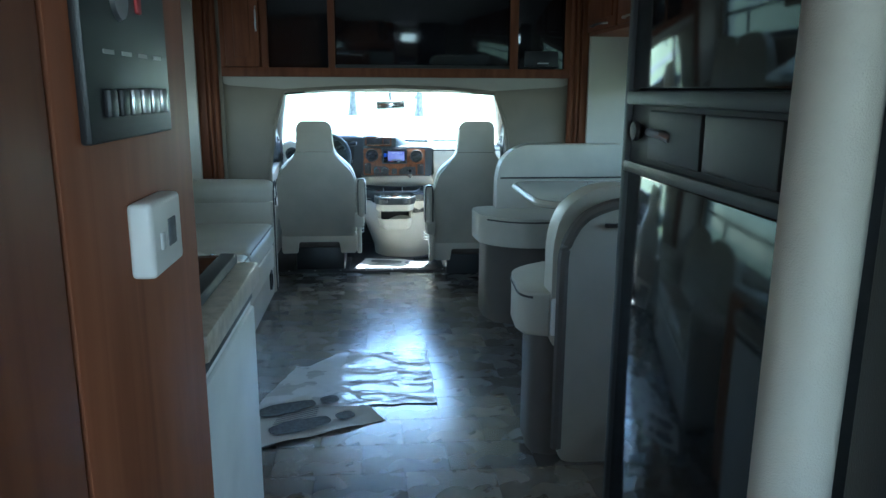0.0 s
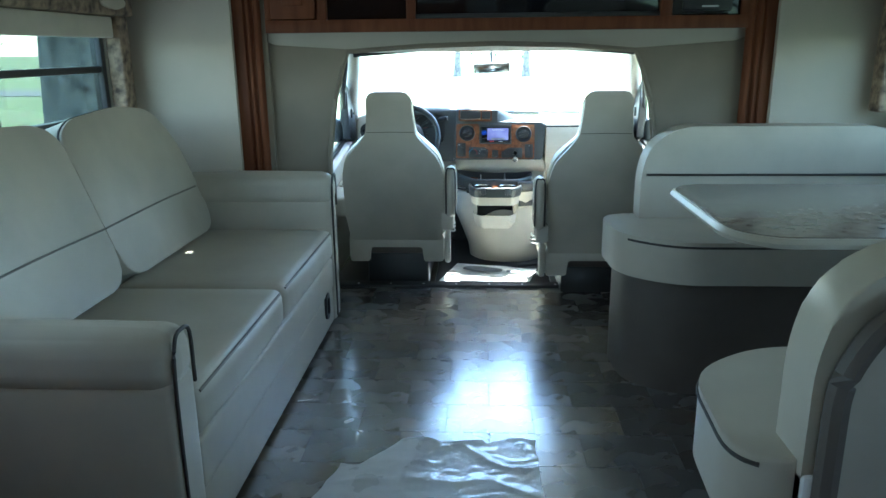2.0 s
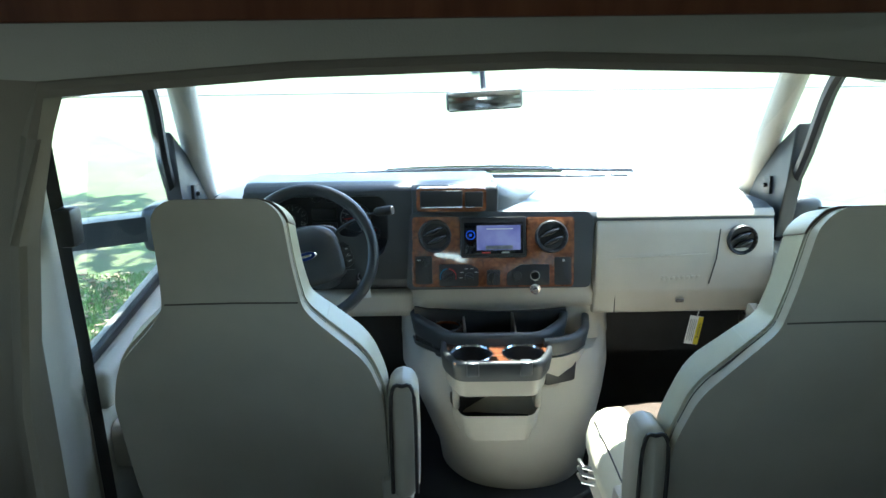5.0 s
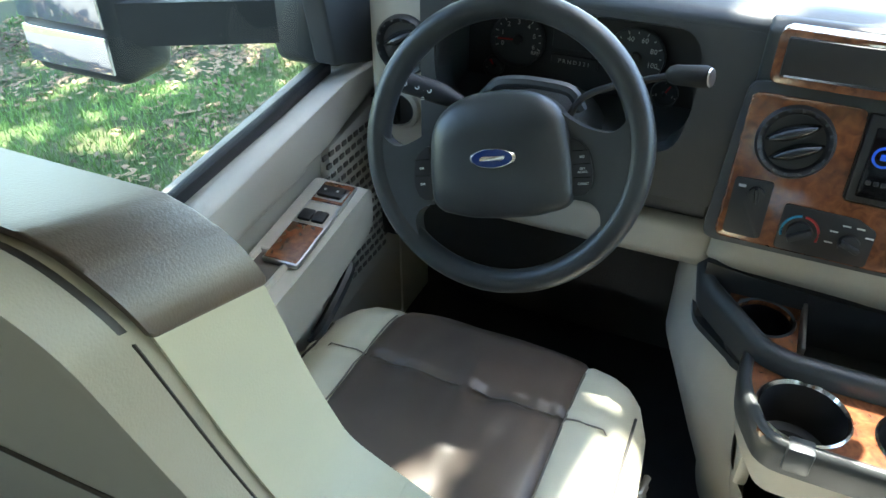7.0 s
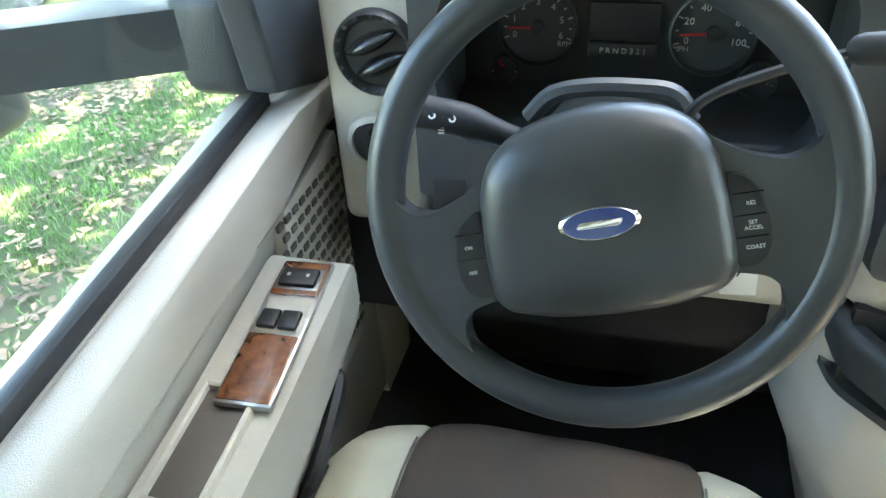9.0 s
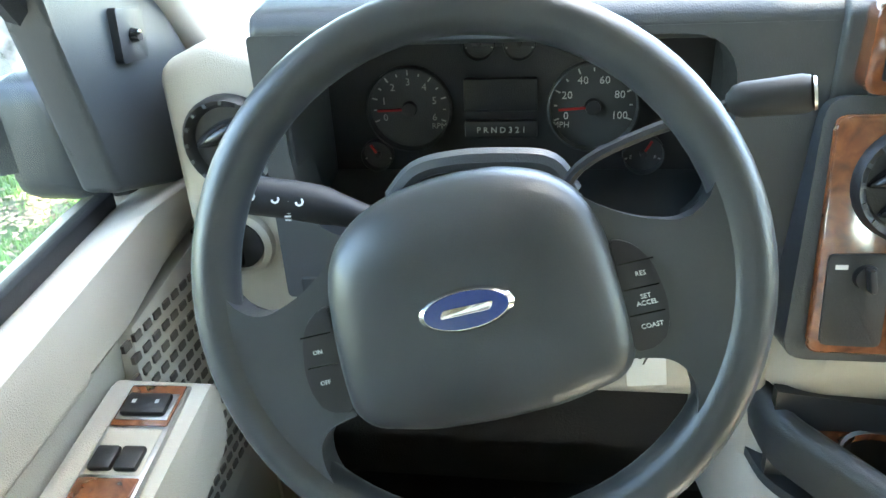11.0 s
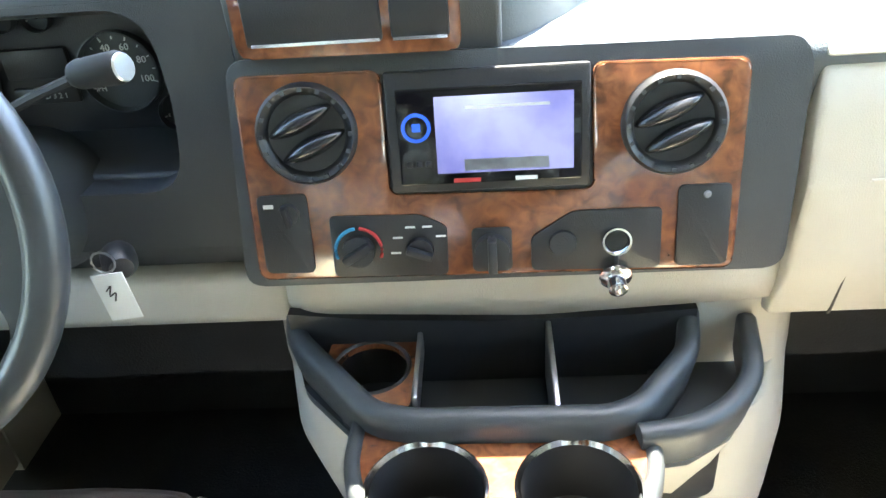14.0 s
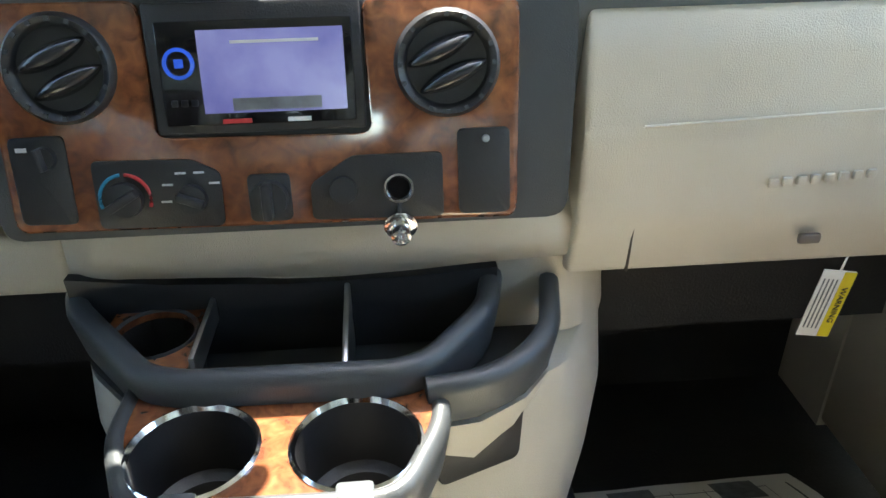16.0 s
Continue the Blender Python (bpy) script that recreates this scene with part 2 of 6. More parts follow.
def rounded(poly, r, n=5):
    """Round the corners of an outline."""
    out, k = [], len(poly)
    for i in range(k):
        p, a, b = Vector(poly[i]), Vector(poly[i - 1]), Vector(poly[(i + 1) % k])
        ra = min(r, (a - p).length * 0.45, (b - p).length * 0.45)
        s, e = p + (a - p).normalized() * ra, p + (b - p).normalized() * ra
        for j in range(n + 1):
            t = j / n
            q = s * (1 - t) ** 2 + p * 2 * t * (1 - t) + e * t * t
            out.append((q.x, q.y))
    return out


def arc(pts, n=6):
    """A smooth line through points (Catmull-Rom)."""
    P = [Vector(p) for p in pts]
    P = [2 * P[0] - P[1]] + P + [2 * P[-1] - P[-2]]
    out = []
    for i in range(1, len(P) - 2):
        for j in range(n):
            t = j / n
            a, b, c, d = P[i - 1], P[i], P[i + 1], P[i + 2]
            out.append(0.5 * (2 * b + (c - a) * t + (2 * a - 5 * b + 4 * c - d) * t * t + (3 * b - 3 * c + d - a) * t ** 3))
    return out + [P[-2]]


def tube(pts, r, n=8, closed=False, flat=1.0):
    """A round bar along a line; r may be a list."""
    P = [Vector(p) for p in pts]
    bm, rings = bmesh.new(), []
    k = len(P)
    up = Vector((0, 0, 1))
    for i, p in enumerate(P):
        d = (P[(i + 1) % k] - P[i - 1]) if closed else P[min(i + 1, k - 1)] - P[max(i - 1, 0)]
        d.normalize()
        u = up.cross(d)
        if u.length < 0.2:
            u = Vector((0, 1, 0)).cross(d)
        u.normalize()
        v = d.cross(u)
        rad = r[i] if isinstance(r, (list, tuple)) else r
        rings.append([bm.verts.new(p + (u * math.cos(2 * math.pi * j / n) + v * flat * math.sin(2 * math.pi * j / n)) * rad) for j in range(n)])
    for i in range(k if closed else k - 1):
        A, B = rings[i], rings[(i + 1) % k]
        for j in range(n):
            bm.faces.new((A[j], B[j], B[(j + 1) % n], A[(j + 1) % n]))
    if not closed:
        bm.faces.new(rings[0])
        bm.faces.new(rings[-1][::-1])
    return bm


def lathe(profile, m=None, n=24):
    """Turn (radius, height) pairs about z, then place by m."""
    bm, rings = bmesh.new(), []
    for r, h in profile:
        rings.append([bm.verts.new((max(r, 1e-5) * math.cos(2 * math.pi * j / n), max(r, 1e-5) * math.sin(2 * math.pi * j / n), h)) for j in range(n)])
    for A, B in zip(rings, rings[1:]):
        for j in range(n):
            bm.faces.new((A[j], A[(j + 1) % n], B[(j + 1) % n], B[j]))
    bmesh.ops.remove_doubles(bm, verts=bm.verts, dist=3e-5)
    if m:
        bm.transform(m)
    return bm


def join(*bms):
    out = bms[0]
    for b in bms[1:]:
        me = bpy.data.meshes.new("tmp")
        b.to_mesh(me)
        b.free()
        out.from_mesh(me)
        bpy.data.meshes.remove(me)
    return out


def cushion(x0, x1, y0, y1, z0, z1, r=0.05, puff=0.015, n=8, wrinkle=0.0):
    """A padded block: rounded edges, swollen faces."""
    c, h = Vector(((x0 + x1) / 2, (y0 + y1) / 2, (z0 + z1) / 2)), Vector(((x1 - x0) / 2, (y1 - y0) / 2, (z1 - z0) / 2))
    bm = bmesh.new()
    def steps(hh):
        rr = min(r, hh * 0.98)
        e = [-hh, -hh + rr * 0.12, -hh + rr * 0.4, -hh + rr]
        mid = [(-hh + rr) + (2 * (hh - rr)) * i / n for i in range(1, n)] if hh > rr * 1.05 else [0]
        return e + mid + [-v for v in e[::-1]]
    S = [steps(v) for v in h]
    for ax in range(3):
        a, b = (ax + 1) % 3, (ax + 2) % 3
        for sgn in (-1, 1):
            g = {}
            for i, u in enumerate(S[a]):
                for j, v in enumerate(S[b]):
                    p = [0, 0, 0]
                    p[ax], p[a], p[b] = sgn * h[ax], u, v
                    g[i, j] = bm.verts.new(p)
            for i in range(len(S[a]) - 1):
                for j in range(len(S[b]) - 1):
                    bm.faces.new((g[i, j], g[i + 1, j], g[i + 1, j + 1], g[i, j + 1]))
    bmesh.ops.remove_doubles(bm, verts=bm.verts, dist=1e-5)
    for v in bm.verts:
        q, k = Vector((0, 0, 0)), Vector((0, 0, 0))
        for i in range(3):
            rr = min(r, h[i] * 0.98)
            k[i] = max(-(h[i] - rr), min(h[i] - rr, v.co[i]))
            q[i] = (v.co[i] - k[i]) / rr
        if q.length > 1e-6:
            w = max(abs(q[0]), abs(q[1]), abs(q[2]))
            q = q.normalized() * w
        u = [1 - (v.co[i] / h[i]) ** 2 for i in range(3)]
        o = Vector((0, 0, 0))
        for i in range(3):
            rr = min(r, h[i] * 0.98)
            o[i] = k[i] + q[i] * rr
            o[i] += puff * (v.co[i] / h[i]) * u[(i + 1) % 3] * u[(i + 2) % 3]
        if wrinkle:
            o += Vector((0, 0, wrinkle * noise.noise(Vector((o.x * 9, o.y * 16, o.z * 5)) + c)))
        v.co = o + c
    return bm


def strip(pts, z0, z1, thick):
    """An upright wall of even thickness along a plan line."""
    P = [Vector((p[0], p[1])) for p in pts]
    bm, rings = bmesh.new(), []
    for i, p in enumerate(P):
        d = (P[min(i + 1, len(P) - 1)] - P[max(i - 1, 0)]).normalized()
        n = Vector((-d.y, d.x)) * thick
        rings.append([bm.verts.new(c) for c in ((p.x, p.y, z0), (p.x + n.x, p.y + n.y, z0), (p.x + n.x, p.y + n.y, z1), (p.x, p.y, z1))])
    for A, B in zip(rings, rings[1:]):
        for j in range(4):
            bm.faces.new((A[j], A[(j + 1) % 4], B[(j + 1) % 4], B[j]))
    bm.faces.new(rings[0])
    bm.faces.new(rings[-1][::-1])
    return bm


def words(text, size, m, parent, mw, depth=0.0006, name="lettering"):
    """Raised letters in the built-in font, as one mesh."""
    cu = bpy.data.curves.new("t", "FONT")
    cu.body, cu.size, cu.extrude, cu.align_x, cu.align_y, cu.resolution_u = text, size, depth, "CENTER", "CENTER", 2
    tmp = bpy.data.objects.new("t", cu)
    me = bpy.data.meshes.new_from_object(tmp)
    bpy.data.objects.remove(tmp)
    me.materials.clear()
    me.materials.append(m)
    ob = new(name, me)
    ob.parent = parent
    ob.matrix_local = mw
    return ob


def pane(p0, p1, p2, p3, thick=0.004):
    """A sheet of glass with four corners."""
    bm = bmesh.new()
    a, b, c, d = (Vector(p) for p in (p0, p1, p2, p3))
    n = (b - a).cross(d - a).normalized() * thick
    lo, hi = [bm.verts.new(p) for p in (a, b, c, d)], [bm.verts.new(p + n) for p in (a, b, c, d)]
    bm.faces.new(lo)
    bm.faces.new(hi[::-1])
    for i in range(4):
        bm.faces.new((lo[i], hi[i], hi[(i + 1) % 4], lo[(i + 1) % 4]))
    return bm


XC = 0.237        # middle of the vehicle
GROUND = -0.85

# ---- structure of the coach ----
def structure(name, bm, m, label, category="wall", smooth=38):
    return solo(name, bm, m, label, category, kind="structure", smooth=smooth)


floor = structure("floor", box(-1.6, 2.1, -1.4, 5.0, -0.08, -0.004), VINYLF, "dark slate-look tiled coach floor", "floor")
structure("ceiling", box(-1.6, 2.1, -1.4, 4.56, 1.98, 2.03), CEIL, "off-white padded coach ceiling", "ceiling")
structure("wall_rear", join(box(-1.6, -0.1, -1.46, -1.4, -0.08, 2.03), box(0.7, 2.1, -1.46, -1.4, -0.08, 2.03), box(-0.1, 0.7, -1.46, -1.4, -0.08, 0.95), box(-0.1, 0.7, -1.46, -1.4, 1.5, 2.03)), WALL, "plain cream rear wall with an added window")


def window_wall(name, xa, xb, wy0, wy1, wz0, wz1, label):
    """A side wall with one opening through it."""
    poly = join(box(xa, xb, -1.4, wy0, -0.08, 2.0), box(xa, xb, wy1, 4.6, -0.08, 2.0), box(xa, xb, wy0, wy1, -0.08, wz0), box(xa, xb, wy0, wy1, wz1, 2.0))
    return structure(name, poly, WALL, label)


window_wall("wall_left", -1.52, -1.46, 1.0, 4.385, 0.96, 1.40, "cream papered slide-out wall behind the sofa")
window_wall("wall_right", 1.96, 2.02, 1.3, 4.42, 0.91, 1.42, "cream papered slide-out wall beside the dinette")
# rear window is unseen, added as the opening for the fill from behind
w3 = thing("window_3", "unseen rear window with clear pane, added to admit light", "window", kind="structure")
part("window_frame", join(box(-0.1, 0.7, -1.445, -1.415, 0.95, 0.98, 0.004), box(-0.1, 0.7, -1.445, -1.415, 1.47, 1.5, 0.004), box(-0.1, -0.07, -1.445, -1.415, 0.978, 1.472, 0.004), box(0.67, 0.7, -1.445, -1.415, 0.978, 1.472, 0.004)), BLACK, w3)
part("pane", box(-0.072, 0.672, -1.432, -1.428, 0.978, 1.472), GLASS, w3).visible_shadow = False
structure("wall_slide_end_left", box(-1.46, -0.945, 4.515, 4.56, 0, 1.98), WALL, "cream papered end wall of the sofa slide-out")
structure("wall_slide_end_right", box(1.45, 1.96, 4.515, 4.56, 0, 1.98), WALL, "cream papered end wall of the dinette slide-out")


def slide_window(name, x, side, y0, y1, z0, z1, ymull, zbar):
    """Black-framed slider window: outer frame, bars, panes."""
    w = thing(name, "black-framed sliding window with tinted panes", "window", kind="structure")
    a, b = sorted((x, x - side * 0.05))
    part("window_frame", join(box(a, b, y0, y1, z0, z0 + 0.035, 0.006), box(a, b, y0, y1, z1 - 0.03, z1, 0.006),
                              box(a, b, y0, y0 + 0.035, z0 + 0.033, z1 - 0.028, 0.006), box(a, b, y1 - 0.035, y1, z0 + 0.033, z1 - 0.028, 0.006)), BLACK, w)
    part("crossbar", box(a + 0.008, b - 0.008, y0 + 0.03, y1 - 0.03, zbar - 0.014, zbar + 0.014, 0.004), BLACK, w)
    part("mullion", box(a + 0.008, b - 0.008, ymull - 0.02, ymull + 0.02, z0 + 0.03, zbar - 0.012, 0.004), BLACK, w)
    xm = (a + b) / 2
    for n, (ya, yb, za, zb) in enumerate(((y0 + 0.03, ymull - 0.02, z0 + 0.03, zbar - 0.014), (ymull + 0.02, y1 - 0.03, z0 + 0.03, zbar - 0.014), (y0 + 0.03, y1 - 0.03, zbar + 0.014, z1 - 0.025))):
        g = part("pane", box(xm - 0.002, xm + 0.002, ya, yb, za, zb), TINT, w)
        g.visible_shadow = False


slide_window("window_1", -1.465, 1, 1.005, 4.38, 0.965, 1.395, 3.60, 1.19)
slide_window("window_2", 1.965, -1, 1.305, 4.415, 0.915, 1.415, 3.35, 1.15)


def valance(x, side, y0, y1, zb, zt, group):
    """Fabric pelmet with legs, a round pleat and a roller shade part-way down."""
    v = thing("window_valance", "patterned brown window valance with rolled beige shade", "valance", group=group)
    a, b = sorted((x, x + side * 0.10))
    part("pelmet", box(a, b, y0, y1, zb, zt, 0.012, 3), VALANCE, v)
    for yy in (y0, y1 - 0.09):
        part("leg", box(a, b - 0.03, yy, yy + 0.09, zb - 0.42, zb + 0.002, 0.012, 3), VALANCE, v)
    part("roller_shade", box(min(x + side * 0.02, x + side * 0.05), max(x + side * 0.02, x + side * 0.05), y0 + 0.1, y1 - 0.1, zb - 0.09, zb - 0.002, 0.008), SHADE, v, "beige roller shade")
    part("pull_cup", lathe([(0, 0), (0.09, 0), (0.10, 0.012), (0.09, 0.022), (0, 0.024)], Matrix.Translation((b if side > 0 else a, y1 - 0.2, zb + 0.05)) @ pose(0, 0, 0, 0, 90 * side, 0) @ Matrix.Diagonal((0.28, 1, 1, 1))), SHADE, v)


valance(-1.46, 1, 1.62, 4.47, 1.41, 1.52, "window valances")
valance(1.96, -1, 1.25, 4.5, 1.40, 1.52, "window valances")


def upper_cabinet(name, x, side, y0, y1, zb, zt, doors, m=CHERRY_SHADED, label="cherry wood overhead cabinet with long bar handles", group="overhead cabinets"):
    """Overhead cabinet: carcass, framed doors with raised panels, handles."""
    c = thing(name, label, "cabinet", group=group)
    wall_x = -1.46 if side > 0 else 1.96
    a, b = sorted((wall_x, x))
    part("body", box(a, b, y0, y1, zb, zt, 0.004), m, c)
    w = (y1 - y0) / doors
    for i in range(doors):
        ya, yb = y0 + i * w + 0.012, y0 + (i + 1) * w - 0.012
        f0, f1 = sorted((x, x + side * 0.018))
        d = part("door", join(box(f0, f1, ya, yb, zb + 0.02, zt - 0.02, 0.004), box(min(x + side * 0.016, x + side * 0.028), max(x + side * 0.016, x + side * 0.028), ya + 0.055, yb - 0.055, zb + 0.075, zt - 0.075, 0.01)), m, c)
        hx = x + side * 0.045
        part("handle", tube(arc([(x + side * 0.016, ya + w * 0.25, zb + 0.045), (hx, ya + w * 0.3, zb + 0.045), (hx, yb - w * 0.3, zb + 0.045), (x + side * 0.016, yb - w * 0.25, zb + 0.045)], 4), 0.006), STEEL, d, "brushed metal bar handle")
    return c


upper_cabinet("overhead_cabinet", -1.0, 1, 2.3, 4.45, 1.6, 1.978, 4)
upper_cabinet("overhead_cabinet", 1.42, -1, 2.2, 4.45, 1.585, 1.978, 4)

# bulkhead round the cab opening
op = [(-0.56, -0.05), (-0.548, 0.5), (-0.543, 0.78), (-0.505, 1.04), (-0.462, 1.19), (-0.437, 1.252), (-0.1, 1.274), (XC, 1.282), (0.57, 1.272), (0.868, 1.246), (0.9, 1.17), (0.945, 1.02), (0.978, 0.78), (0.985, 0.5), (0.99, -0.05)]
structure("wall_bulkhead", prism([(-0.83, -0.05)] + op + [(1.37, -0.05), (1.37, 1.335), (-0.83, 1.335)], "y", 4.6, 4.66), CURTAIN, "taupe fabric bulkhead around the cab opening", smooth=25)
structure("trim_header", prism([(p[0], p[1] + 0.012) for p in op[5:10]] + [(1.3, 1.285), (1.36, 1.31), (1.36, 1.345), (-0.83, 1.345), (-0.83, 1.31), (-0.77, 1.285)], "y", 4.59, 4.602, 0.003), HEADER, "beige moulded header strip under the overhead cabinet", "trim")
structure("trim_opening", tube([(p[0], 4.6, p[1]) for p in op], 0.012, 6), CURTAIN, "fabric edge welt of the cab opening", "trim")


def fluted_post(name, x0, x1, y, label):
    """Wide cherry trim with a stepped, fluted profile."""
    w = x1 - x0
    prof = [(x0, y), (x0, y - 0.03), (x0 + w * 0.42, y - 0.034), (x0 + w * 0.45, y - 0.022), (x0 + w * 0.52, y - 0.022), (x0 + w * 0.56, y - 0.036), (x0 + w * 0.64, y - 0.036),
            (x0 + w * 0.68, y - 0.02), (x0 + w * 0.76, y - 0.02), (x0 + w * 0.8, y - 0.03), (x0 + w * 0.92, y - 0.028), (x1, y - 0.012), (x1, y)]
    return structure(name, prism(prof, "z", 0, 1.978, 0.002, 1), CHERRY_SHADED, label, "trim", smooth=25)


fluted_post("trim_post_left", -0.947, -0.822, 4.574, "fluted cherry wood trim post of the slide-out opening")
fluted_post("trim_post_right", 1.46, 1.33, 4.574, "fluted cherry wood trim post of the slide-out opening")
structure("wall_post_backing", join(box(-1.46, -0.948, 4.561, 4.66, -0.02, 1.98), box(1.452, 1.96, 4.561, 4.66, -0.02, 1.98), box(-0.947, -0.80, 4.576, 4.66, -0.02, 1.98), box(1.345, 1.45, 4.576, 4.66, -0.02, 1.98)), CURTAIN, "closing wall behind the trim posts")

# entertainment cabinet over the cab
ent = thing("entertainment_cabinet", "cherry wood overhead cabinet with dark glass and television bay", "cabinet")
part("body", join(box(-0.80, 1.34, 4.60, 5.25, 1.337, 1.36), box(-0.80, 1.34, 4.60, 5.25, 1.94, 1.978), box(-0.80, -0.778, 4.6, 5.25, 1.358, 1.942), box(1.318, 1.34, 4.6, 5.25, 1.358, 1.942), box(-0.8, 1.34, 5.22, 5.25, 1.358, 1.942)), CHERRY_SHADED, ent)
part("face_frame", join(box(-0.80, 1.34, 4.555, 4.6, 1.337, 1.392, 0.003), box(-0.80, 1.34, 4.555, 4.6, 1.93, 1.978, 0.003), *[box(x, x + w, 4.556, 4.6, 1.39, 1.932, 0.003) for x, w in ((-0.80, 0.03), (-0.565, 0.045), (-0.16, 0.04), (0.955, 0.05), (1.30, 0.04))]), CHERRY_SHADED, ent)
dl = part("door", join(box(-0.768, -0.568, 4.54, 4.558, 1.395, 1.928, 0.004), box(-0.715, -0.62, 4.531, 4.545, 1.45, 1.87, 0.008)), CHERRY_SHADED, ent)
part("handle", tube([(-0.58, 4.53, 1.6), (-0.58, 4.515, 1.62), (-0.58, 4.515, 1.72), (-0.58, 4.53, 1.74)], 0.005), STEEL, dl)
part("glass_door", box(-0.522, -0.162, 4.585, 4.592, 1.39, 1.932), GLOSS, ent, "open black electronics bay")
tv = part("television", box(-0.12, 0.955, 4.575, 4.60, 1.392, 1.93, 0.008), GLOSS, ent, "large glossy black television screen")
part("bezel", join(box(-0.12, 0.955, 4.568, 4.58, 1.392, 1.412, 0.003), box(-0.12, 0.955, 4.568, 4.58, 1.91, 1.93, 0.003)), BLACK, tv)
sp = part("speaker_panel", box(1.003, 1.302, 4.572, 4.598, 1.392, 1.93, 0.004), GLOSS, ent, "smoked glass stereo bay")
part("stereo", box(1.05, 1.26, 4.555, 4.58, 1.41, 1.50, 0.006), BLACK, sp)
part("display", box(1.13, 1.2, 4.552, 4.557, 1.425, 1.432), LEGEND, sp)

# threshold between coach and cab
structure("threshold", prism([(4.955, 0.0), (4.962, 0.014), (5.03, 0.016), (5.05, -0.034), (5.0, -0.034), (5.0, -0.003)], "x", -0.6, 1.02, 0.003), RUBBER, "black rubber threshold strip with screw heads", "threshold")
for i in range(9):
    solo("screw", lathe([(0, 0.004), (0.005, 0.003), (0.007, 0)], Matrix.Translation((-0.5 + i * 0.18, 4.98, 0.0152)), 8), STEEL, "small steel screw in the rubber threshold", "screw", group="threshold screws")

# ---- coach furniture ----
def sofa():
    """Jackknife sofa: arms, two seat pads, two reclining back pads, front apron, outlet."""
    s = thing("sofa", "cream vinyl sofa with dark piping and rounded back", "sofa", (-0.52, 3.55, 0))
    X = lambda d: d          # depth runs to -x
    for i, (ya, yb) in enumerate(((-0.80, -0.002), (0.002, 0.845))):
        part("seat_cushion", cushion(-0.60, 0.012, ya, yb, 0.33, 0.468, 0.035, 0.012, 10), CREAM, s)
        part("piping", tube(arc([(0.006, ya + 0.03, 0.452), (0.010, (ya + yb) / 2, 0.456), (0.006, yb - 0.03, 0.452)], 5), 0.0045, 6), SEAM, s)
        # back pad with a tall rounded outer corner
        outer = -1 if i == 0 else 1
        o, c = (ya, yb) if i == 0 else (yb, ya)
        out = [(c, 0.0), (c, 0.50), (c + outer * 0.10, 0.545), (c + outer * 0.45, 0.565), (o - outer * 0.13, 0.53), (o - outer * 0.02, 0.40), (o, 0.24), (o, 0.0)]
        sm = []
        for p in rounded(out, 0.12, 5):
            sm.append((p[0], p[1] * 1.08))
        bm = prism(sm, "x", -0.075, 0.075, 0.035, 4)
        bm.transform(Matrix.Translation((-0.60, 0, 0.46)) @ pose(0, 0, 0, 0, -20, 0))
        part("back_cushion", bm, CREAM, s)
        seam = tube(arc([(0.076, c, 0.20), (0.083, (c + o) / 2, 0.205), (0.076, o - outer * 0.03, 0.20)], 5), 0.004, 6)
        seam.transform(Matrix.Translation((-0.60, 0, 0.46)) @ pose(0, 0, 0, 0, -20, 0))
        part("seam", seam, SEAM, s)
        edge = tube([(0.06, p[0], p[1]) for p in sm[6:-6]], 0.0045, 6)
        edge.transform(Matrix.Translation((-0.60, 0, 0.46)) @ pose(0, 0, 0, 0, -20, 0))
        part("piping", edge, PIPING, s)
    for y0, y1, zt, g in ((-0.93, -0.80, 0.66, -1), (0.845, 0.955, 0.722, 1)):
        ar = part("arm", join(cushion(-0.70, 0.012, y0, y1, 0.02, zt - 0.12, 0.02, 0.004, 8), cushion(-0.70, 0.016, y0 - 0.006, y1 + 0.006, zt - 0.15, zt, 0.05, 0.006, 8)), CREAM, s)
        yi = y1 if g < 0 else y0
        part("piping", tube(arc([(0.014, y0 + 0.02, 0.04), (0.016, y0 + 0.012, zt - 0.16), (0.018, y0 + 0.025, zt - 0.03), (0.018, (y0 + y1) / 2, zt - 0.008), (0.018, y1 - 0.02, zt - 0.03), (0.016, y1 - 0.012, zt - 0.16)], 5), 0.005, 6), PIPING, ar)
    part("apron", join(cushion(-0.58, 0.006, -0.80, 0.845, 0.19, 0.332, 0.012, 0.004, 8), cushion(-0.58, 0.0, -0.80, 0.845, 0.02, 0.192, 0.012, 0.004, 8)), CREAM, s)
    ou = part("outlet", prism(rounded([(0.65, 0.09), (0.72, 0.09), (0.72, 0.21), (0.65, 0.21)], 0.03), "x", 0.001, 0.012, 0.003), BLACK, s, "black oval outlet plate")
    part("socket", prism(rounded([(0.668, 0.115), (0.702, 0.115), (0.702, 0.185), (0.668, 0.185)], 0.012), "x", 0.011, 0.015, 0.002), GLOSS, ou)
    return s


sofa()


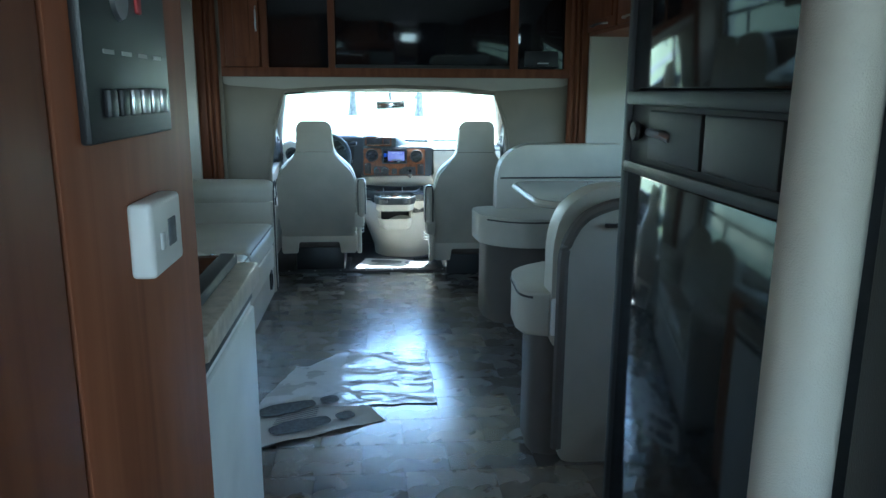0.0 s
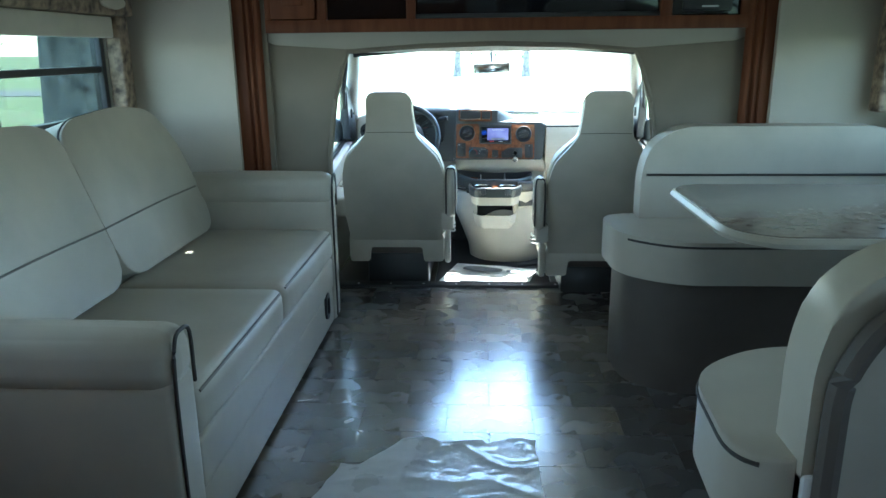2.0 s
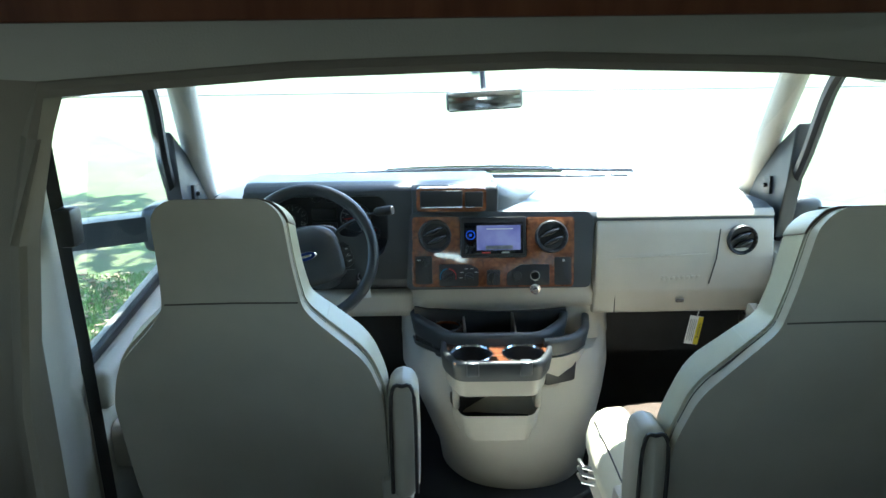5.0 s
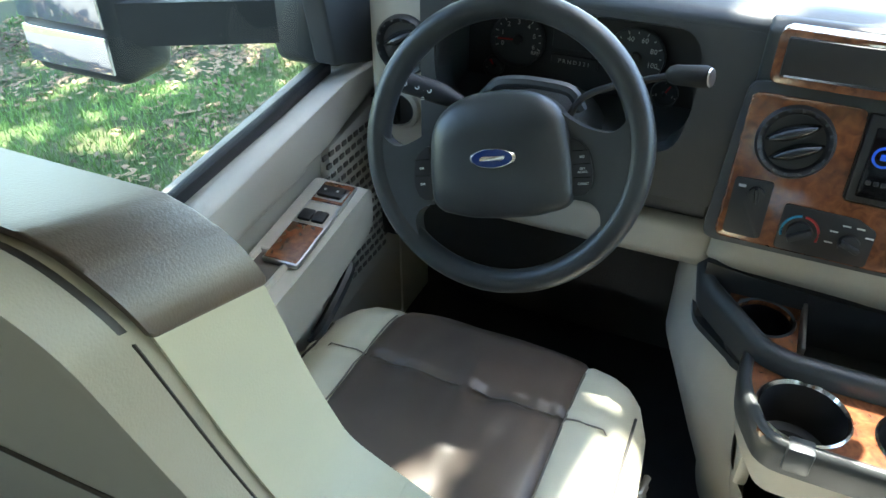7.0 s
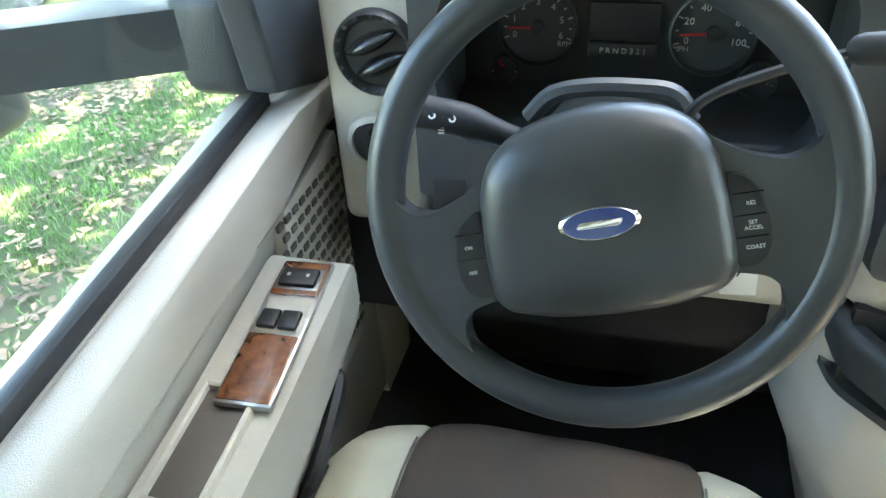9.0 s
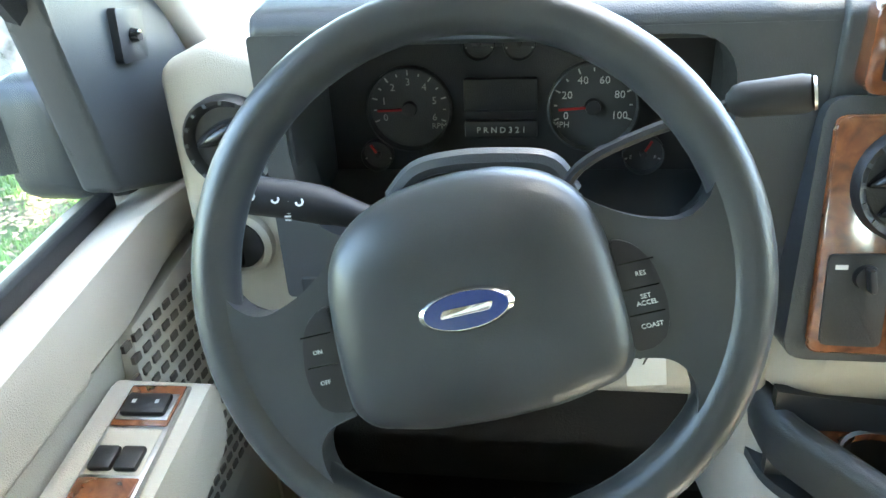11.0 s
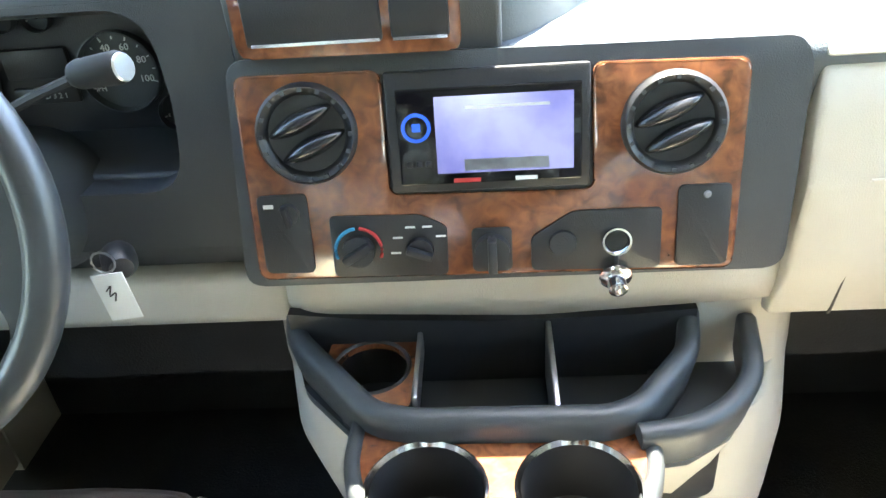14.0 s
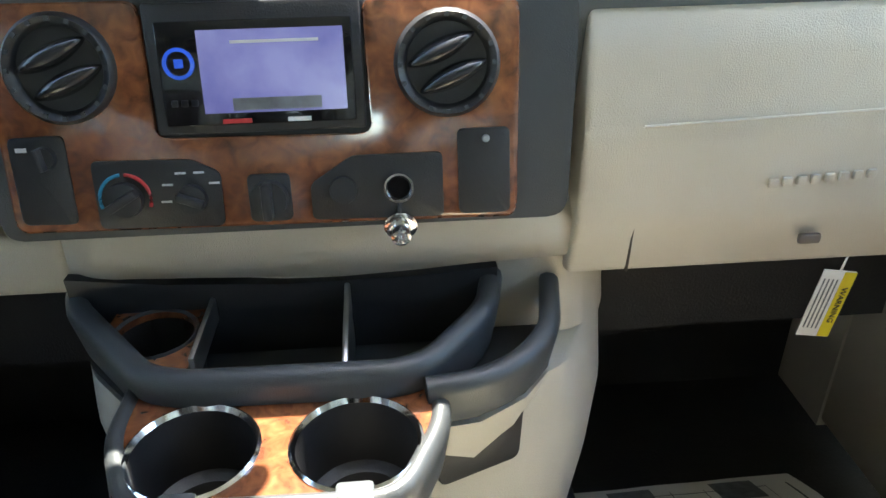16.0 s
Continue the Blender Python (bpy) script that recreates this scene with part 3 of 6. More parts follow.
def bench(name, y_back, face, x_back, label, dx=0.0):
    """Dinette bench: base, rounded seat pad, padded back. face is +1 when one sits looking along +y."""
    b = thing(name, label, "bench", (0, y_back, 0), group="dinette benches")
    f = face
    def yy(v):
        return v * f
    seat = rounded([(0.60 + dx, yy(0.02)), (0.62 + dx, yy(0.36)), (0.80 + dx, yy(0.50)), (1.94, yy(0.50)), (1.94, yy(0.02))], 0.10, 6)
    base = rounded([(0.645 + dx, yy(0.03)), (0.665 + dx, yy(0.33)), (0.83 + dx, yy(0.45)), (1.94, yy(0.45)), (1.94, yy(0.03))], 0.09, 6)
    if f < 0:
        seat, base = seat[::-1], base[::-1]
    part("base", prism(base, "z", 0.0, 0.445), TAUPE_BASE, b, "dark taupe vinyl base")
    part("seat_cushion", prism(seat, "z", 0.445, 0.60, 0.028, 4), CREAM, b)
    part("piping", tube([(x, y, 0.582) for x, y in seat[2:24]], 0.0045, 6), PIPING, b)
    back = [(x_back, 0.40), (x_back, 0.78), (x_back + 0.03, 0.89), (x_back + 0.14, 0.962), (1.70, 0.962), (1.80, 0.90), (1.84, 0.80), (1.84, 0.40)]
    bk = part("backrest", prism(rounded(back, 0.06, 4), "y", *sorted((yy(-0.0), yy(0.11))), 0.03, 4), CREAM, b)
    ysur = yy(0.112)
    part("seam", tube([(x_back + 0.02, ysur, 0.775), (1.3, ysur + yy(0.002), 0.775), (1.82, ysur, 0.775)], 0.005, 6), PIPING, bk)
    part("piping", tube([(p[0] + 0.012, yy(0.102), p[1] - 0.008) for p in rounded(back, 0.06, 4)[5:-10]], 0.005, 6), PIPING, bk)
    return b, bk


far, far_back = bench("dinette_bench", 4.16, -1, 0.805, "cream vinyl dinette bench with taupe base, against the bulkhead", 0.06)
near, near_back = bench("dinette_bench", 2.25, 1, 0.70, "cream vinyl dinette bench with flat panelled rear and taupe edging")
pan = rounded([(0.735, 0.0), (0.735, 0.76), (0.79, 0.86), (0.9, 0.905), (1.94, 0.905), (1.94, 0.0)], 0.05, 5)
part("rear_panel", prism(pan, "y", -0.03, 0.002, 0.004), CREAM, near, "smooth cream rear panel")
part("edge_band", tube([(p[0] - 0.004, -0.018, p[1] + 0.004) for p in pan[5:26]], 0.02, 8), TAUPE_BASE, near, "taupe edge band")
part("end_cap", box(0.70, 0.738, -0.01, 0.03, 0.455, 0.585, 0.008), WHITE, near, "white plastic end cap")
part("latch", box(0.86, 1.0, -0.04, -0.026, 0.83, 0.845, 0.003), PIPING, near)

tb = thing("dinette_table", "grey-brown laminate dinette table with chamfered corners", "table", (0, 0, 0))
top = rounded([(0.83, 3.12), (0.85, 3.05), (0.93, 2.985), (1.94, 2.985), (1.94, 3.73), (0.90, 3.73), (0.83, 3.66)], 0.04, 4)
part("tabletop", prism(top, "z", 0.762, 0.796, 0.006, 3), TABLE, tb)
part("edge_band", tube([(x, y, 0.779) for x, y in top], 0.0155, 6, closed=True), CREAM, tb, "cream edge moulding")
part("leg", lathe([(0.11, 0), (0.11, 0.01), (0.04, 0.025), (0.032, 0.04), (0.032, 0.75), (0.09, 0.765), (0, 0.766)], Matrix.Translation((1.35, 3.36, 0)), 20), STEEL, tb)
part("wall_ledge", box(1.86, 1.94, 2.99, 3.75, 0.797, 0.835, 0.006), TAUPE_BASE, tb)

# pantry with the monitor panel and the thermostat
pn = thing("pantry_cabinet", "tall cherry wood pantry cabinet beside the aisle", "cabinet")
part("body", box(-1.45, -0.143, -0.6, 0.985, 0, 1.978, 0.006), CHERRY_LIT, pn)
part("door", box(-0.145, -0.125, 0.56, 0.977, 0.05, 1.95, 0.005), CHERRY_LIT, pn)
part("door", box(-0.145, -0.125, -0.3, 0.552, 0.05, 1.95, 0.005), CHERRY_LIT, pn)
part("edge_trim", box(-0.147, -0.129, 0.979, 0.995, 0, 1.978, 0.004), CHERRY_LIT, pn)
mp = thing("monitor_panel", "black tank monitor panel with rocker switches on wood", "panel")
part("plate", box(-0.126, -0.115, 0.607, 0.857, 1.218, 1.53, 0.003), BLACK, mp)
for i in range(6):
    part("rocker_switch", box(-0.116, -0.108, 0.641 + i * 0.0325, 0.661 + i * 0.0325, 1.240, 1.266, 0.003), BLACK if i < 2 else STEEL, mp)
part("gauge", lathe([(0, 0.004), (0.02, 0.004), (0.022, 0)], Matrix.Translation((-0.115, 0.70, 1.35)) @ pose(0, 0, 0, 0, 90, 0), 16), STEEL, mp)
part("indicator", box(-0.116, -0.112, 0.75, 0.765, 1.34, 1.36, 0.002), DIALRED, mp)
for i in range(4):
    part("legend", box(-0.1155, -0.1143, 0.65 + i * 0.05, 0.678 + i * 0.05, 1.297, 1.301), LEGEND, mp)
th = thing("thermostat", "white plastic thermostat with small dark display", "thermostat")
part("housing", box(-0.126, -0.10, 0.703, 0.812, 1.073, 1.152, 0.006, 3), WHITE, th)
part("display", box(-0.1005, -0.0985, 0.755, 0.782, 1.098, 1.128, 0.001), INK, th)
part("button", box(-0.1005, -0.097, 0.725, 0.735, 1.10, 1.118, 0.001), PAPER, th)

# galley
gc = thing("galley_cabinet", "warm cherry wood galley base cabinet with two doors", "cabinet")
part("body", box(-1.45, -0.665, 1.485, 2.185, 0.0, 0.885, 0.003), MAPLE, gc)
for ya in (1.495, 1.842):
    d = part("door", join(box(-0.667, -0.647, ya, ya + 0.335, 0.12, 0.70, 0.004), box(-0.655, -0.639, ya + 0.06, ya + 0.275, 0.19, 0.63, 0.008)), MAPLE, gc)
    part("drawer_front", box(-0.667, -0.647, ya, ya + 0.335, 0.72, 0.87, 0.004), MAPLE, gc)
ct = thing("galley_counter", "beige laminate galley worktop with steel sink cover", "worktop")
part("worktop", prism(rounded([(-1.45, 1.48), (-0.625, 1.48), (-0.625, 2.13), (-0.70, 2.225), (-1.45, 2.225)], 0.04), "z", 0.888, 0.925, 0.006), COUNTER, ct)
part("sink_rim", box(-1.15, -0.72, 1.60, 2.08, 0.926, 0.934, 0.004), STEEL, ct, "bright steel sink rim")
rg = thing("range_cooker", "cream and black range cooker with folded glass cover", "cooker")
part("body", box(-0.75, -0.145, 1.0, 1.472, 0.0, 0.864, 0.006), WHITE, rg)
part("counter_edge", box(-0.75, -0.125, 1.0, 1.478, 0.865, 0.91, 0.006), COUNTER, rg, "beige counter edge strip")
part("hob_cover", prism(rounded([(-0.72, 1.01), (-0.19, 1.01), (-0.17, 1.452), (-0.72, 1.464)], 0.03), "z", 0.911, 0.93, 0.005), GLOSS, rg, "black glass hob cover")
part("cover_frame", box(-0.20, -0.165, 1.01, 1.458, 0.911, 0.934, 0.005), RUBBER, rg)
part("vent_slot", box(-0.152, -0.139, 1.01, 1.46, 0.835, 0.852, 0.003), BLACK, rg)
part("oven_door", box(-0.147, -0.136, 1.01, 1.46, 0.2, 0.82, 0.004), WHITE, rg)
mw = thing("galley_upper_cabinet", "warm cherry wood upper cabinet over the cooker", "cabinet")
part("body", box(-1.45, -0.30, 1.0, 1.58, 1.26, 1.978, 0.012, 3), MAPLE, mw)
part("filler", box(-0.42, -0.31, 1.581, 1.60, 1.33, 1.978, 0.003), BLACK, mw)
part("light_strip", box(-0.9, -0.5, 1.0, 1.5, 1.248, 1.262, 0.004), WHITE, mw)

# refrigerator and the door edge by the aisle
fr = thing("refrigerator", "black mirror-glass refrigerator with recessed handles", "refrigerator")
part("body", box(0.56, 1.2, 0.58, 1.13, 0.0, 1.978, 0.004), BLACK, fr)
part("upper_door", box(0.538, 0.562, 0.60, 1.12, 1.268, 1.97, 0.004), FRIDGE, fr)
part("lower_door", box(0.538, 0.562, 0.60, 1.12, 0.05, 1.138, 0.004), FRIDGE, fr)
bd = part("control_band", box(0.54, 0.562, 0.60, 1.12, 1.15, 1.255, 0.004), BLACK, fr)
part("trim_strip", box(0.531, 0.545, 0.60, 1.125, 1.245, 1.266, 0.003), DASH, bd)
part("trim_strip", box(0.531, 0.545, 0.60, 1.125, 1.138, 1.156, 0.003), DASH, bd)
part("trim_strip", box(0.531, 0.566, 1.118, 1.134, 0.0, 1.97, 0.003), BLACK, bd)
part("control_panel", box(0.534, 0.545, 0.66, 0.84, 1.165, 1.238, 0.003), DASH, bd)
part("control_panel", box(0.534, 0.545, 0.85, 1.03, 1.165, 1.238, 0.003), DASH, bd)
part("latch_knob", lathe([(0, 0.012), (0.014, 0.011), (0.016, 0.006), (0.012, 0)], Matrix.Translation((0.538, 1.075, 1.205)) @ pose(0, 0, 0, 0, -90, 0), 16), BLACK, bd)
part("handle", tube([(0.536, 0.95, 1.20), (0.528, 0.96, 1.205), (0.528, 1.01, 1.207), (0.536, 1.02, 1.205)], 0.006), STEEL, bd)
structure("wall_partition", box(0.56, 1.95, 0.20, 0.40, 0, 1.978), WALL, "pale partition wall beside the aisle")
structure("trim_pole", tube([(0.478, 0.50, 0), (0.482, 0.50, 1.0), (0.488, 0.50, 1.978)], 0.033, 16), BEIGE, "rounded beige corner pole beside the refrigerator", "trim")
structure("door_edge", box(0.503, 0.545, 0.405, 0.462, 0, 1.978, 0.004), BLACK, "dark edge of an open bathroom door", "door")

# papers and film on the floor
def footprint_mat(name, m4, w, d, label):
    """A paper floor mat with two printed shoe soles and lines of text bars."""
    p = thing(name, label, "floor mat", m4)
    bm = bmesh.new()
    nx, ny = 22, 16
    g = {}
    for i in range(nx + 1):
        for j in range(ny + 1):
            x, y = (i / nx - 0.5) * w, (j / ny - 0.5) * d
            e = max(abs(i / nx - 0.5), abs(j / ny - 0.5)) * 2
            g[i, j] = bm.verts.new((x, y, 0.003 + 0.010 * max(0, noise.noise(Vector((x * 6, y * 7, w)))) * e + 0.012 * max(0, e - 0.9) * 10 * max(0, noise.noise(Vector((x * 9, y * 9, 3))))))
    for i in range(nx):
        for j in range(ny):
            bm.faces.new((g[i, j], g[i + 1, j], g[i + 1, j + 1], g[i, j + 1]))
    part("sheet", bm, PAPER, p)
    for s in (-1, 1):
        sole = [(-0.36 * w, s * d * 0.24 - 0.03), (-0.2 * w, s * d * 0.24 - 0.055), (0.02 * w, s * d * 0.24 - 0.04), (0.12 * w, s * d * 0.24 - 0.03), (0.12 * w, s * d * 0.24 + 0.03), (0.02 * w, s * d * 0.24 + 0.04), (-0.2 * w, s * d * 0.24 + 0.055), (-0.36 * w, s * d * 0.24 + 0.03)]
        part("printed_sole", prism(rounded(sole, 0.05, 5), "z", 0.0135, 0.0142), INK, p, "grey printed shoe sole")
        heel = [(0.17 * w, s * d * 0.24 - 0.03), (0.32 * w, s * d * 0.24 - 0.035), (0.32 * w, s * d * 0.24 + 0.035), (0.17 * w, s * d * 0.24 + 0.03)]
        part("printed_heel", prism(rounded(heel, 0.03, 5), "z", 0.0135, 0.0142), INK, p)
    for k in range(5):
        part("text_bar", box(-0.3 * w + k * 0.01, 0.05 * w + k * 0.008, -0.035 + k * 0.016, -0.030 + k * 0.016, 0.0135, 0.014), INK, p)
    return p


footprint_mat("paper_mat", pose(-0.16, 2.66, 0, 0, 0, 24), 0.50, 0.36, "white paper floor mat with printed shoe soles")
footprint_mat("paper_mat", pose(0.22, 5.26, -0.03, 0, 0, -14), 0.50, 0.40, "white paper floor mat between the cab seats")


def film_sheet():
    bm = bmesh.new()
    nx, ny = 90, 76
    g = {}
    rnd = random.Random(5)
    for i in range(nx + 1):
        for j in range(ny + 1):
            u, v = i / nx, j / ny
            x = -0.30 + 0.66 * u + 0.14 * (v - 0.5) * (1 - u) * 1.2
            y = 2.74 + 0.60 * v + 0.03 * noise.noise(Vector((u * 5, v * 5, 1)))
            if u < 0.22 and v > 0.75:
                y -= (v - 0.75) * 0.8 * (0.22 - u) / 0.22
            x += 0.02 * noise.noise(Vector((u * 7, v * 7, 4)))
            cr_ = (1 - abs(noise.noise(Vector((u * 3 + v, v * 5, 7)))) * 2.2) ** 3 * 0.4 + abs(noise.noise(Vector((u * 9 + 2 * v, v * 14 - u * 3, 9)))) * 0.22 + abs(noise.noise(Vector((u * 26, v * 22 + u * 9, 3)))) * 0.08
            z = 0.004 + 0.017 * max(0, cr_) * (0.35 + 0.65 * (u > 0.35) * v)
            g[i, j] = bm.verts.new((x, y, z))
    for i in range(nx):
        for j in range(ny):
            bm.faces.new((g[i, j], g[i + 1, j], g[i + 1, j + 1], g[i, j + 1]))
    solo("plastic_sheet", bm, FILM, "crumpled translucent plastic sheet lying on the floor", "plastic sheet", smooth=24)


film_sheet()

# ---- cab shell ----
def loft(levels, caps=3):
    """Skin through closed outlines [(z, [(x, y), ...]), ...] of equal count."""
    bm = bmesh.new()
    rings = [[bm.verts.new((x, y, z)) for x, y in o] for z, o in levels]
    for A, B in zip(rings, rings[1:]):
        k = len(A)
        for j in range(k):
            bm.faces.new((A[j], A[(j + 1) % k], B[(j + 1) % k], B[j]))
    if caps & 1:
        bm.faces.new(rings[0][::-1])
    if caps & 2:
        bm.faces.new(rings[-1])
    return bm


def holed(outline, holes, z0, z1):
    """A flat plate with round holes (x, y, r) through it."""
    bm = bmesh.new()
    edges = []
    loops = [outline] + [[(x + r * math.cos(2 * math.pi * j / 28), y + r * math.sin(2 * math.pi * j / 28)) for j in range(28)] for x, y, r in holes]
    for lp in loops:
        vs = [bm.verts.new((x, y, z0)) for x, y in lp]
        edges += [bm.edges.new((vs[i], vs[(i + 1) % len(vs)])) for i in range(len(vs))]
    bmesh.ops.triangle_fill(bm, use_beauty=True, use_dissolve=False, edges=edges)
    ext = bmesh.ops.extrude_face_region(bm, geom=bm.faces[:])
    bmesh.ops.translate(bm, vec=(0, 0, z1 - z0), verts=[v for v in ext["geom"] if isinstance(v, bmesh.types.BMVert)])
    return bm


structure("floor_cab", box(-0.72, 1.2, 5.0, 6.2, -0.08, -0.03), RUBBER, "black rubber cab floor", "floor")
for s in (-1, 1):
    structure("wall_kick_panel", box(*sorted((XC + s * 0.90, XC + s * 1.0)), 5.97, 6.25, -0.08, 0.80), BEIGE, "beige footwell kick panel", "wall")
structure("wall_firewall", box(-0.72, 1.2, 6.12, 6.2, -0.03, 0.74), RUBBER, "dark footwell firewall", "wall")
structure("ceiling_cab", join(box(-0.80, 1.28, 4.66, 5.5, 1.29, 1.335), box(-0.72, 1.2, 5.44, 5.56, 1.245, 1.292, 0.01)), CEIL, "off-white cab headliner", "ceiling")
for s, nm in ((-1, "left"), (1, "right")):
    xo = XC + s * 0.935
    a, b = sorted((xo, xo + s * 0.05))
    structure("wall_cab_pillar_" + nm, box(a, b, 4.66, 5.08, -0.03, 1.30), BEIGE, "beige plastic cab pillar behind the door", "wall")
    c0, c1 = sorted((XC + s * 0.79, xo + s * 0.002))
    structure("wall_cab_return_" + nm, box(c0, c1, 4.662, 4.70, -0.03, 1.30), CURTAIN, "fabric return beside the cab opening", "wall")
    # door header and pillars
    structure("trim_a_pillar_" + nm, tube(arc([(XC + s * 0.935, 6.08, 0.66), (XC + s * 0.915, 6.01, 0.80), (XC + s * 0.875, 5.82, 1.0), (XC + s * 0.81, 5.55, 1.24), (XC + s * 0.785, 5.47, 1.30)], 5), 0.038, 10), BEIGE, "beige windscreen pillar trim", "trim")
    structure("trim_door_frame_" + nm, tube(arc([(XC + s * 0.945, 5.82, 0.66), (XC + s * 0.94, 5.80, 0.80), (XC + s * 0.90, 5.62, 1.0), (XC + s * 0.84, 5.42, 1.20), (XC + s * 0.83, 5.30, 1.27), (XC + s * 0.83, 5.08, 1.28)], 5), 0.018, 8), BLACK, "black door frame seal", "trim")
    structure("trim_door_top_" + nm, prism([(XC + s * 0.80, 1.24), (XC + s * 0.96, 1.20), (XC + s * 0.96, 1.32), (XC + s * 0.80, 1.32)], "y", 4.7, 5.46), CEIL, "headliner edge over the door", "trim")

ws = thing("windscreen", "wide curved windscreen with black lower border", "windscreen", kind="structure")
rows_ws = []
for k in range(9):
    v = k / 8
    row = []
    for i in range(17):
        u = i / 16 * 2 - 1
        half = 0.875 * (1 - v) + 0.80 * v
        row.append((XC + u * half, 6.42 * (1 - v) + 5.53 * v - 0.30 * u * u * (1 - v) - 0.06 * u * u * v, 0.80 * (1 - v) + 1.265 * v - 0.035 * u * u * v))
    rows_ws.append(row)
bm = bmesh.new()
vv = [[bm.verts.new(p) for p in r] for r in rows_ws]
for A, B in zip(vv, vv[1:]):
    for i in range(16):
        bm.faces.new((A[i], A[i + 1], B[i + 1], B[i]))
g = part("pane", bm, GLASS, ws)
g.visible_shadow = False
part("lower_border", tube(rows_ws[0], 0.014, 6), BLACK, ws)
part("upper_border", tube(rows_ws[-1], 0.012, 6), BLACK, ws)
for s in (-1, 1):
    solo("wiper", join(tube(arc([(XC + s * 0.1, 6.55, 0.785), (XC - s * 0.2 + s * 0.1, 6.50, 0.818), (XC - s * 0.62, 6.38, 0.828)], 5), 0.006, 6), tube([(XC + s * 0.30, 6.47, 0.826), (XC - s * 0.1, 6.45, 0.830), (XC - s * 0.62, 6.36, 0.826)], 0.0045, 6)), BLACK, "black wiper arm and blade resting on the cowl", "wiper", group="wipers")

hd = thing("bonnet", "glossy white vehicle bonnet and cowl", "bonnet")
part("cowl", prism([(6.40, 0.70), (6.42, 0.775), (6.58, 0.79), (6.60, 0.70)], "x", XC - 0.86, XC + 0.86, 0.01), BODYWHITE, hd)
lv = []
for y, w, z in ((6.60, 0.84, 0.79), (6.8, 0.83, 0.805), (7.05, 0.80, 0.785), (7.3, 0.76, 0.70), (7.5, 0.70, 0.50), (7.56, 0.66, -0.3)):
    lv.append([(XC + w * u, y, z - 0.13 * abs(u) ** 3 + (0.03 if abs(u) < 0.45 and z > 0.6 else 0)) for u in [i / 10 - 1 for i in range(21)]])
bm = bmesh.new()
vv = [[bm.verts.new(p) for p in r] for r in lv]
for A, B in zip(vv, vv[1:]):
    for i in range(20):
        bm.faces.new((A[i], A[i + 1], B[i + 1], B[i]))
part("panel", bm, BODYWHITE, hd, smooth=60)
for s in (-1, 1):
    part("wing", box(*sorted((XC + s * 0.62, XC + s * 0.99)), 6.2, 7.5, -0.4, 0.66, 0.06, 3), BODYWHITE, hd)
for i in range(14):
    part("cowl_slot", box(XC - 0.6 + i * 0.09, XC - 0.54 + i * 0.09, 6.47, 6.53, 0.781, 0.793), BLACK, hd)


